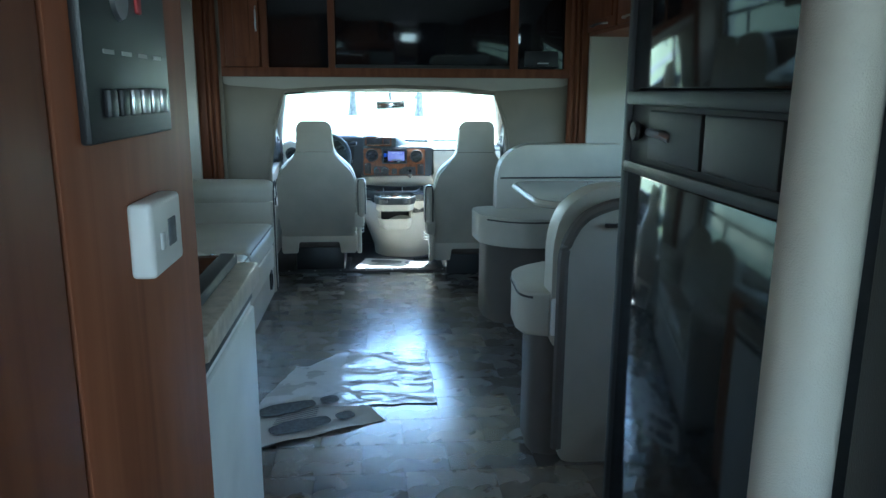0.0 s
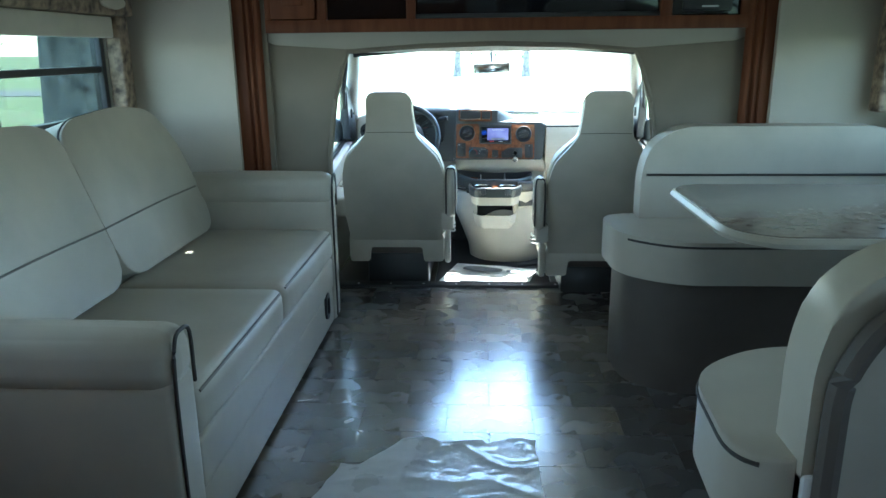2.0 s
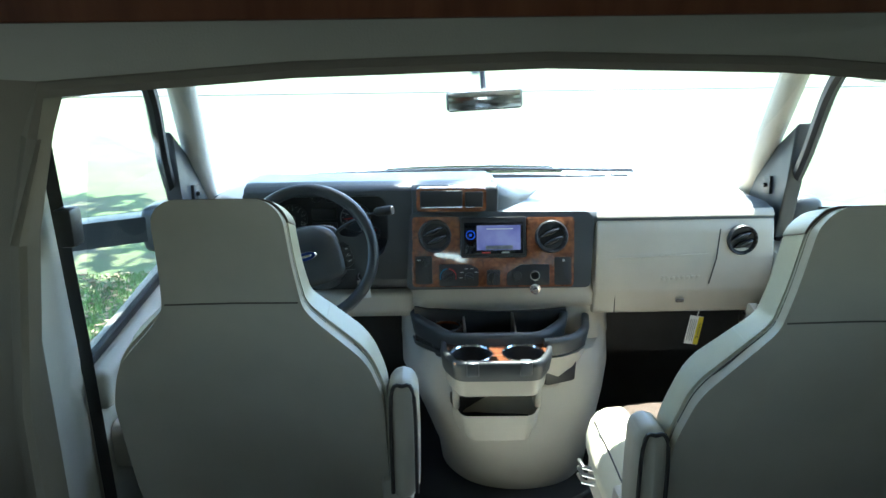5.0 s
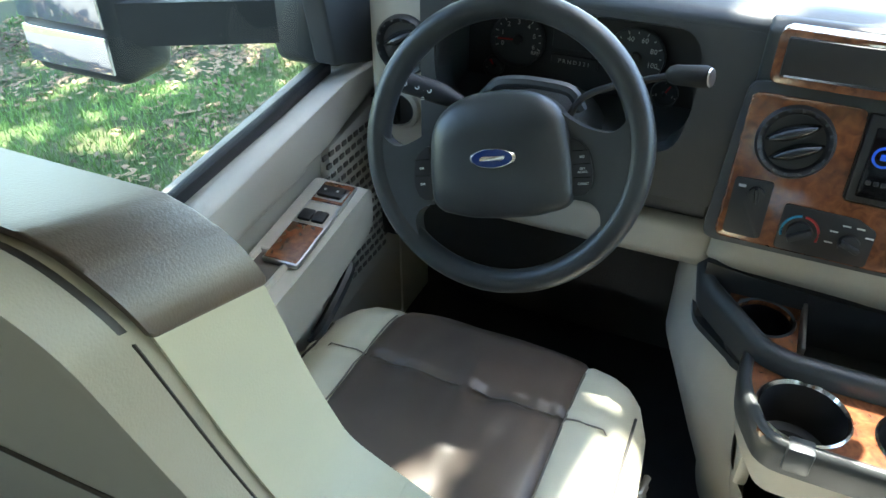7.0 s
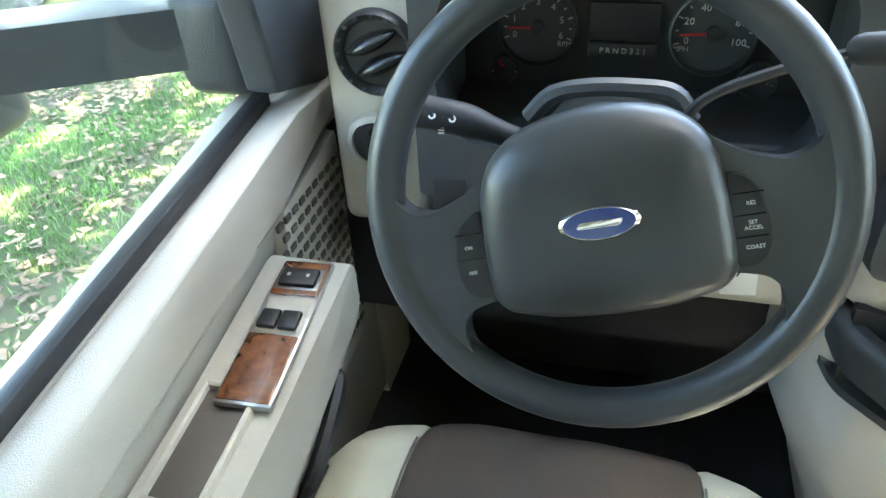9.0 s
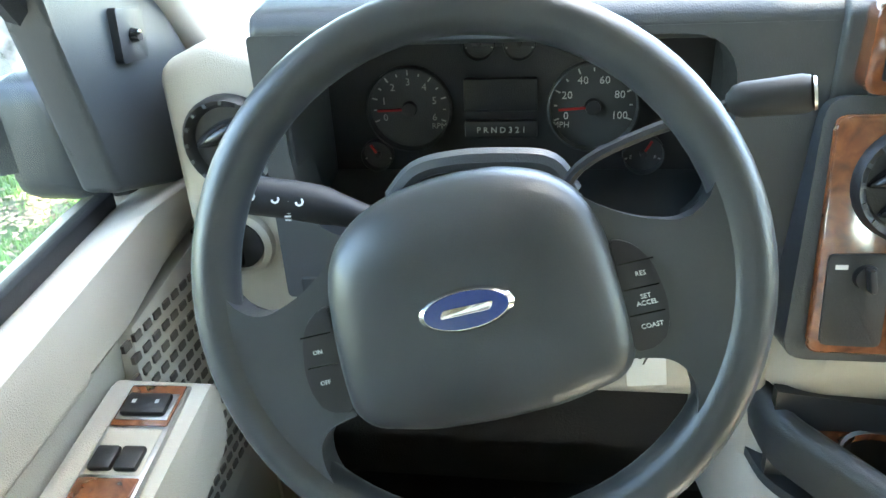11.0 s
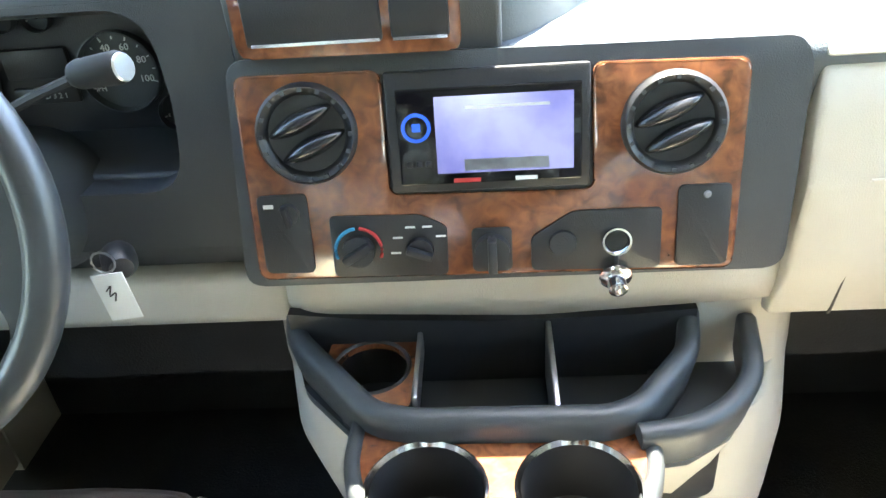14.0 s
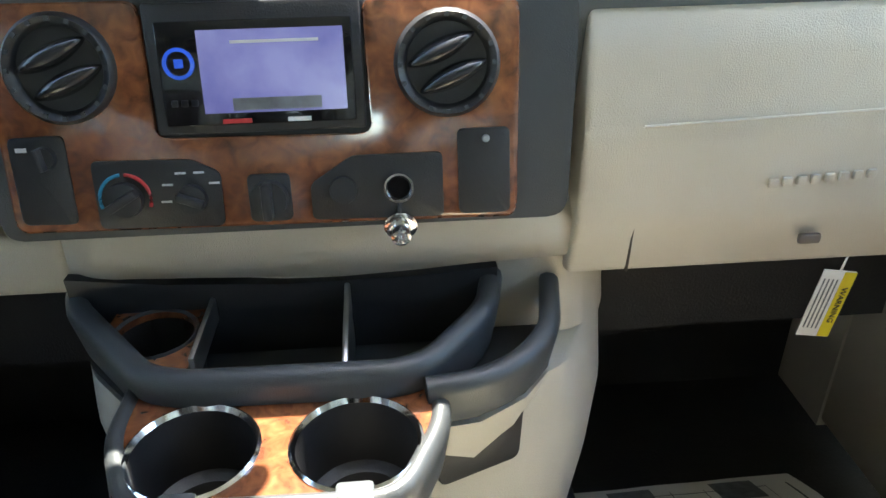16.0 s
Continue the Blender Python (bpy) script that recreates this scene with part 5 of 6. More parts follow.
w5 = well("blank_panel", [(0.439, -0.028), (0.489, -0.028), (0.489, 0.055), (0.439, 0.055)])
part("screw", lathe([(0.004, 0), (0.003, 0.002), (0, 0.002)], PM @ Matrix.Translation((0.466, 0.045, 0.0085)), 10), STEEL, w5)

# glovebox side
gb = thing("glovebox", "beige glovebox and passenger dash with seam lines", "glovebox")
prof = [(5.72, 0.805), (5.685, 0.795), (5.675, 0.76), (5.668, 0.68), (5.672, 0.58), (5.70, 0.50), (5.74, 0.488), (5.90, 0.49), (5.90, 0.805)]
part("body", prism(prof, "x", 0.566, XC + 0.86, 0.008, 3), BEIGE, gb)
part("top_lip", prism([(5.68, 0.805), (5.70, 0.825), (6.0, 0.832), (6.0, 0.80), (5.70, 0.80)], "x", 0.566, XC + 0.86, 0.005), BEIGE, gb)
part("seam", tube([(0.625, 5.6665, 0.685), (0.78, 5.6665, 0.690), (0.90, 5.6665, 0.694)], 0.0014, 6), BEIGE, gb)
part("seam", tube([(0.630, 5.676, 0.575), (0.636, 5.70, 0.50)], 0.002, 6), PIPING, gb)
part("seam", tube([(0.93, 5.665, 0.77), (0.925, 5.664, 0.68), (0.91, 5.668, 0.60)], 0.002, 6), PIPING, gb)
for k in range(8):
    part("embossed_mark", box(0.765 + k * 0.015, 0.775 + k * 0.015, 5.6655, 5.670, 0.612 + k * 0.0008, 0.622 + k * 0.0008, 0.0015), BEIGE, gb)
part("latch", box(0.815, 0.84, 5.668, 5.676, 0.540, 0.552, 0.003), TAUPE_BASE, gb)
round_vent("vent", Matrix.Translation((1.0, 5.672, 0.735)) @ face, 0.046, gb)

# ---- steering wheel ----
WM = Matrix(((1, 0, 0, -0.259), (0, 0.358, -0.934, 5.49), (0, 0.934, 0.358, 0.763), (0, 0, 0, 1))) @ pose(0, 0, 0, 0, 0, 14.3)
sw_ = thing("steering_wheel", "four-spoke slate steering wheel with oval badge", "steering wheel", WM)
ringp = [(0.1765 * math.cos(2 * math.pi * i / 64), 0.1765 * math.sin(2 * math.pi * i / 64), 0) for i in range(64)]
part("rim", tube(ringp, 0.0165, 14, closed=True, flat=1.08), WHEEL, sw_)
half = [(0.0, 0.074), (0.036, 0.071), (0.064, 0.061), (0.083, 0.044), (0.092, 0.02), (0.0955, -0.01), (0.0965, -0.04), (0.0955, -0.066), (0.084, -0.0795), (0.045, -0.0885), (0.0, -0.0905)]
pad = rounded(half[:-1] + [(-x, y) for x, y in half[:0:-1]], 0.012, 3)
bm = loft([(z, [(x * k, (y + 0.01) * k - 0.01) for x, y in pad]) for z, k in ((-0.045, 0.93), (-0.02, 0.985), (0.004, 1.0), (0.012, 0.995), (0.019, 0.97), (0.0245, 0.925), (0.029, 0.85), (0.0325, 0.73), (0.035, 0.58), (0.0367, 0.4), (0.0375, 0.2), (0.0378, 0.06))])
for v in bm.verts:
    v.co.z -= 1.1 * max(0, v.co.y - 0.028) ** 1.5 if v.co.z > 0 else 0
part("airbag_pad", bm, WHEEL, sw_, smooth=75)
for s in (-1, 1):
    spoke = [(s * 0.074, 0.050), (s * 0.088, 0.034), (s * 0.110, 0.019), (s * 0.137, 0.010), (s * 0.154, 0.014), (s * 0.164, 0.030), (s * 0.170, 0.05), (s * 0.178, 0.0), (s * 0.174, -0.05), (s * 0.156, -0.09), (s * 0.126, -0.130), (s * 0.120, -0.116), (s * 0.1255, -0.100), (s * 0.124, -0.084), (s * 0.114, -0.073), (s * 0.093, -0.068), (s * 0.07, -0.066)]
    part("spoke", prism(rounded(spoke if s > 0 else spoke[::-1], 0.012, 4), "z", -0.014, 0.0125, 0.0125, 5), WHEEL, sw_, smooth=75)
    bt = [(s * 0.093, 0.010), (s * 0.1065, 0.004), (s * 0.1155, -0.010), (s * 0.1195, -0.033), (s * 0.1175, -0.052), (s * 0.110, -0.062), (s * 0.093, -0.0645)]
    bp_ = part("button_pod", prism(rounded(bt if s > 0 else bt[::-1], 0.006, 3), "z", 0.004, 0.0175, 0.003, 3), POD, sw_)
    for k, tx in enumerate((("", "RES", "SET\nACCEL", "COAST") if s > 0 else ("", "ON", "OFF"))):
        yy = 0.001 - k * (0.0165 if s > 0 else 0.021)
        if k:
            part("button_gap", box(*sorted((s * 0.095, s * 0.1165)), yy + 0.0075 + (0 if s > 0 else 0.0035), yy + 0.0083 + (0 if s > 0 else 0.0035), 0.0172, 0.0178), GLOSS, bp_)
            words(tx, 0.0042, LEGEND, bp_, pose(s * 0.107, yy, 0.0178))
bd_ = part("badge", lathe([(0.0, 0.004), (0.9, 0.004), (1.0, 0.0015), (1.0, -0.004)], Matrix.Translation((0, -0.010, 0.038)) @ Matrix.Diagonal((0.0300, 0.0132, 1, 1)), 36), CHROME, sw_, "oval chrome-rimmed blue badge")
part("badge_field", lathe([(0.0, 0.0052), (0.88, 0.0052), (0.9, 0.003)], Matrix.Translation((0, -0.010, 0.038)) @ Matrix.Diagonal((0.0300, 0.0129, 1, 1)), 32), BLUE, bd_)
part("badge_script", prism(rounded([(-0.017, -0.0125), (0.015, -0.0125), (0.018, -0.0075), (-0.014, -0.0075)], 0.0022, 4), "z", 0.0428, 0.0440, 0.0004), CHROME, bd_)

sc = thing("steering_column", "slate steering column with stalks and hanging key tag", "steering column")
bm = lathe([(0.04, 0.0), (0.07, 0.03), (0.075, 0.12), (0.085, 0.26), (0, 0.27)], None, 24)
bm.transform(Matrix(((1, 0, 0, -0.259), (0, 0.358, 0.934, 5.49), (0, 0.934, -0.358, 0.763), (0, 0, 0, 1))) @ Matrix.Translation((0, 0, 0.03)))
part("shroud", bm, DASH, sc)
part("shroud_top", tube(arc([(-0.335, 5.62, 0.768), (-0.314, 5.62, 0.792), (-0.282, 5.62, 0.801), (-0.239, 5.62, 0.803), (-0.207, 5.62, 0.799), (-0.19, 5.62, 0.775)], 5), 0.009, 8), DASH, sc, "slate shroud edge over the column")
tsx = part("indicator_stalk", tube(arc([(-0.285, 5.60, 0.735), (-0.345, 5.585, 0.764), (-0.39, 5.577, 0.782), (-0.455, 5.570, 0.794)], 5), [0.009, 0.009, 0.010, 0.010, 0.010, 0.011, 0.011, 0.012, 0.013, 0.015, 0.0155, 0.0155, 0.0155, 0.0155, 0.0155, 0.013], 12), STALK, sc, "thick dark indicator stalk with white symbols")
for k in range(3):
    part("symbol", lathe([(0.0035, 0), (0.0035, 0.0008), (0.002, 0.0008), (0.002, 0)], Matrix.Translation((-0.395 - k * 0.018, 5.5625 - 0.002 * k, 0.789 + 0.003 * k)) @ face @ pose(0, 0, 0, -35, 0, 0), 8), LEGEND, tsx)
for k in range(6):
    part("symbol", box(-0.408, -0.403, 5.561, 5.5622, 0.774 + k * 0.003, 0.7752 + k * 0.003), LEGEND, tsx)
sh = part("gear_lever", tube(arc([(-0.205, 5.60, 0.765), (-0.185, 5.60, 0.803), (-0.14, 5.602, 0.828), (-0.078, 5.60, 0.851)], 5), 0.0048, 8), STALK, sc)
part("grip", tube([(-0.085, 5.602, 0.851), (-0.080, 5.601, 0.852), (-0.074, 5.60, 0.853), (-0.038, 5.592, 0.859), (-0.033, 5.5905, 0.8596), (-0.0315, 5.590, 0.860)], [0.005, 0.0105, 0.0125, 0.0138, 0.0125, 0.0105], 16), STALK, sh)
part("grip_end", lathe([(0, 0.002), (0.011, 0.002), (0.012, 0)], look((-0.0315, 5.589, 0.8602), (-0.10, 5.607, 0.847)), 16), STEEL, sh, "bright button on the lever end")
part("ignition", lathe([(0.018, 0), (0.018, 0.02), (0.012, 0.03), (0, 0.03)], Matrix.Translation((-0.135, 5.66, 0.64)) @ face @ pose(0, 0, 0, 0, 30, 0), 18), BLACK, sc)
def moved(bm, m):
    """The mesh bm, moved by the matrix m."""
    bm.transform(m)
    return bm


kt = part("key_tag", moved(box(-0.017, 0.017, -0.0008, 0.0008, -0.056, 0, 0.0004), pose(-0.125, 5.613, 0.648, 0, -6, 0)), PAPER, sc, "white paper key tag")
part("tag_mark", tube(arc([(-0.130, 5.6115, 0.628), (-0.124, 5.6115, 0.634), (-0.128, 5.6115, 0.622), (-0.121, 5.6115, 0.626), (-0.124, 5.6115, 0.616)], 4), 0.0009, 5), PIPING, kt)
part("key_ring", tube([(-0.128 + 0.012 * math.cos(a / 12 * 6.283), 5.62, 0.657 + 0.012 * math.sin(a / 12 * 6.283)) for a in range(12)], 0.0012, 6, closed=True), STEEL, sc)

# ---- engine cover and console ----
def nose(x0, x1, yf, yb, r):
    return rounded([(x0, yb), (x0, yf + 0.17), (x0 + 0.09, yf + 0.04), ((x0 + x1) / 2, yf), (x1 - 0.09, yf + 0.04), (x1, yf + 0.17), (x1, yb)], r, 5)


def shoulder(x0, x1, yf, yb, r):
    return rounded([(x0, yb), (x0, yf + 0.07), (x0 + 0.05, yf + 0.006), ((x0 + x1) / 2, yf - 0.012), (x1 - 0.05, yf + 0.006), (x1, yf + 0.07), (x1, yb)], r, 5)


def sweep(path, prof, zf=lambda x, y: 0.0):
    """A closed section (sideways, up) carried along a plan line; sideways is to the right of the way."""
    P = [Vector((p[0], p[1])) for p in path]
    bm, rings = bmesh.new(), []
    for i, p in enumerate(P):
        d = (P[min(i + 1, len(P) - 1)] - P[max(i - 1, 0)]).normalized()
        rings.append([bm.verts.new((p.x + d.y * a, p.y - d.x * a, zf(p.x, p.y) + b)) for a, b in prof])
    k = len(prof)
    for A, B in zip(rings, rings[1:]):
        for j in range(k):
            bm.faces.new((A[j], A[(j + 1) % k], B[(j + 1) % k], B[j]))
    bm.faces.new(rings[0])
    bm.faces.new(rings[-1][::-1])
    return bm


def open_line(pts, r):
    """A plan line with rounded bends."""
    q = [Vector(p) for p in pts]
    out = [tuple(q[0])]
    for a, p, b in zip(q, q[1:], q[2:]):
        ra = min(r, (a - p).length * 0.45, (b - p).length * 0.45)
        s0, s1 = p + (a - p).normalized() * ra, p + (b - p).normalized() * ra
        out += [tuple(s0 * (1 - t) ** 2 + p * 2 * t * (1 - t) + s1 * t * t) for t in (0, 0.25, 0.5, 0.75, 1)]
    return out + [tuple(q[-1])]


RIM = [(0.0, -0.052), (0.008, -0.004), (0.006, 0.006), (0.0, 0.012), (-0.009, 0.0135), (-0.016, 0.010), (-0.018, 0.002), (-0.016, -0.052)]
ec = thing("engine_cover", "beige moulded engine cover with trays and cup holders", "console")
part("cover", loft([(-0.03, nose(0.10, 0.58, 5.56, 6.1, 0.1)), (0.05, nose(0.09, 0.585, 5.54, 6.1, 0.1)), (0.16, nose(0.05, 0.605, 5.53, 6.1, 0.1)), (0.24, nose(0.015, 0.625, 5.545, 6.1, 0.1)), (0.32, nose(-0.024, 0.642, 5.572, 6.1, 0.1)),
                      (0.40, nose(-0.026, 0.642, 5.60, 6.1, 0.09)), (0.41, shoulder(-0.026, 0.642, 5.71, 6.1, 0.03)), (0.520, shoulder(-0.022, 0.632, 5.71, 6.1, 0.03)), (0.526, shoulder(-0.02, 0.63, 5.693, 6.1, 0.03)), (0.575, shoulder(0.0, 0.605, 5.668, 6.1, 0.03)), (0.61, shoulder(0.02, 0.58, 5.675, 6.1, 0.03))]), BEIGE, ec, smooth=50)
tray = open_line([(0.012, 5.735), (0.020, 5.685), (0.124, 5.572), (0.165, 5.560), (0.372, 5.557), (0.406, 5.572), (0.474, 5.648), (0.486, 5.705)], 0.03)
rise = lambda x, y: 0.482 + 0.16 * max(0, y - 5.59)
t1 = part("upper_tray", sweep(tray, RIM, rise), DASH, ec, "slate tray rim", smooth=60)
part("tray_floor", prism([(p[0], p[1]) for p in tray], "z", 0.412, 0.424), DASH, t1)
part("tray_back", prism([(0.022, 0.42), (0.48, 0.42), (0.486, 0.520), (0.40, 0.514), (0.25, 0.513), (0.12, 0.520), (0.02, 0.532)], "y", 5.690, 5.704), BLACK, t1)
part("divider", prism([(5.565, 0.425), (5.70, 0.425), (5.70, 0.512), (5.61, 0.495), (5.565, 0.485)], "x", 0.316, 0.322, 0.002), STEEL, t1)
part("cup_plate", holed(rounded([(0.066, 5.71), (0.063, 5.65), (0.125, 5.585), (0.165, 5.582), (0.168, 5.71)], 0.008), [(0.117, 5.648, 0.041)], 0.478, 0.486), BURL, t1, "burl plate round the small cup holder")
part("cup", lathe([(0.041, 0.494), (0.044, 0.497), (0.046, 0.494), (0.044, 0.42), (0.036, 0.42), (0.036, 0.405), (0, 0.405)], Matrix.Translation((0.117, 5.648, -0.008)), 28), BLACK, t1)
part("side_wall", box(0.168, 0.174, 5.582, 5.70, 0.47, 0.50, 0.002), STEEL, t1)
t2p = open_line([(0.398, 5.546), (0.452, 5.553), (0.505, 5.583), (0.540, 5.628), (0.553, 5.705)], 0.03)
t2 = part("side_tray", sweep(t2p, [(a * 0.9, b * 0.8) for a, b in RIM], lambda x, y: 0.470 + 0.14 * max(0, y - 5.57)), DASH, ec, "slate side tray rim", smooth=60)
part("tray_floor", prism([(0.40, 5.548), (0.45, 5.557), (0.502, 5.587), (0.536, 5.63), (0.548, 5.70), (0.44, 5.70)], "z", 0.425, 0.432), DASH, t2)
lower = lambda k: [(0.40, 5.66), (0.40, 5.548 + 0.06 * k), (0.452 - 0.01 * k, 5.555 + 0.06 * k), (0.504 - 0.03 * k, 5.587 + 0.055 * k), (0.538 - 0.045 * k, 5.63 + 0.04 * k), (0.548 - 0.05 * k, 5.70), (0.48, 5.72)]
sb = part("side_bin", loft([(0.20, lower(1.2)), (0.26, lower(0.8)), (0.36, lower(0.35)), (0.418, lower(0.02))]), BEIGE, ec, "beige side bin with dark opening", smooth=30)
slot_ = prism(rounded([(0.0, 0.0), (0.098, 0.0), (0.112, 0.062), (0.0, 0.062)], 0.008), "y", -0.004, 0.02, 0.002)
slot_.transform(Matrix.Translation((0.408, 5.563, 0.325)) @ pose(0, 0, 0, -14, 0, 22))
part("side_pocket", slot_, BLACK, sb, "dark side pocket")
def bin_ring(k):
    """Plan of the front bin, narrower as k falls from 1 to 0."""
    w = 0.114 + 0.038 * k
    return rounded([(0.258 - w, 5.60), (0.258 + w, 5.596), (0.258 + w, 5.525), (0.258 + w * 0.72, 5.440 - 0.008 * k), (0.258 - w * 0.74, 5.443 - 0.008 * k), (0.258 - w, 5.527)], 0.022, 5)


bn = part("bin", join(loft([(0.216, bin_ring(0.0)), (0.234, bin_ring(0.25)), (0.296, bin_ring(0.55))], 1), loft([(0.358, bin_ring(0.78)), (0.424, bin_ring(0.98))], 0)), BEIGE, ec, "beige front bin with open slot")
inner = rounded([(0.158, 5.598), (0.358, 5.594), (0.356, 5.53), (0.332, 5.470), (0.184, 5.473), (0.160, 5.53)], 0.02, 4)
part("slot", loft([(0.215, inner), (0.235, inner), (0.24, [(0.258 + (x - 0.258) * 0.6, 5.56 + (y - 5.56) * 0.6) for x, y in inner])]), RUBBER, bn, "dark floor inside the slot")
part("slot_back", prism(rounded([(0.150, 0.23), (0.366, 0.23), (0.380, 0.42), (0.136, 0.42)], 0.01), "y", 5.575, 5.592), RUBBER, bn)
for x0, x1 in ((0.130, 0.150), (0.366, 0.386)):
    part("slot_side", box(x0, x1, 5.49, 5.597, 0.29, 0.37, 0.006), BEIGE, bn)
BAND = [(-0.006, -0.050), (0.004, -0.048), (0.010, -0.010), (0.009, 0.004), (0.004, 0.010), (-0.003, 0.0105), (-0.008, 0.006), (-0.008, -0.040)]
rim_line = open_line([(0.108, 5.590), (0.106, 5.522), (0.143, 5.434), (0.369, 5.430), (0.411, 5.520), (0.410, 5.586)], 0.028)
part("bin_rim", sweep(rim_line, BAND, lambda x, y: 0.455), DASH, bn, "dark slate bin rim", smooth=55)
plate = rounded([(0.112, 5.598), (0.406, 5.593), (0.406, 5.52), (0.378, 5.431), (0.132, 5.434), (0.110, 5.52)], 0.018, 4)
cph = [(0.184, 5.497, 0.0575), (0.331, 5.495, 0.0575)]
part("cup_plate", holed(plate, cph, 0.453, 0.4605), BURL, bn, "glossy burl plate with two cup holders")
for x, y, r in cph:
    c_ = part("cup", lathe([(r - 0.0015, 0.4595), (r - 0.003, 0.44), (r - 0.004, 0.385), (r - 0.016, 0.380), (r - 0.02, 0.366), (0, 0.366)], Matrix.Translation((x, y, 0)), 32), BLACK, bn, "deep black cup holder")
    part("chrome_ring", lathe([(r - 0.002, 0.459), (r + 0.001, 0.4645), (r + 0.004, 0.462), (r + 0.004, 0.459)], Matrix.Translation((x, y, 0)), 36), CHROME, c_)
    part("clip", box(x - 0.017, x + 0.017, 5.4185, 5.446, 0.424, 0.4665, 0.005), CLIP, bn, "grey cup-holder clip")

# ---- cab seats ----
def clip_outline(poly, z, above):
    """The part of an outline above or below a height."""
    out = []
    for p, q in zip(poly, poly[1:] + poly[:1]):
        if (p[1] >= z) == above:
            out.append(p)
        if (p[1] - z) * (q[1] - z) < 0:
            k = (z - p[1]) / (q[1] - p[1])
            out.append((p[0] + (q[0] - p[0]) * k, z))
    return out


SPLIT = 0.1669     # half-width of the middle seat panel


def seam_y(x):
    """Line of the cross seam of the seat cushion."""
    return 0.132 - 0.22 * max(0, abs(x) - SPLIT) - 0.012 * math.cos(x * 9)


def seat_top(seed):
    """Padded seat cushion: domed, rounded front, sunk seams and leather creases."""
    bm = cushion(-0.276, 0.276, -0.20, 0.322, 0.262, 0.405, 0.06, 0.020, 44)
    for v in bm.verts:
        c = v.co
        if c.y > -0.05:
            c.y -= 0.060 * max(0, (abs(c.x) - 0.09) / 0.18) ** 2
        c.z -= 0.020 * max(0, (c.y - 0.10) / 0.2) ** 2
        if c.z > 0.34:
            ys = seam_y(c.x)
            near = math.exp(-abs(c.y - ys) / 0.055)
            c.z += 0.010 * max(0, (abs(c.x) - SPLIT) / 0.1) * (1 if abs(c.x) < 0.24 else 0.6)
            c.z -= 0.0075 * math.exp(-((abs(c.x) - SPLIT) / 0.006) ** 2)
            c.z -= 0.008 * math.exp(-((c.y - ys) / 0.007) ** 2)
            c.z += 0.014 * near * noise.noise(Vector((c.x * 30, c.y * 6, seed))) + 0.0045 * noise.noise(Vector((c.x * 11, c.y * 13, seed + 4)))
    return bm


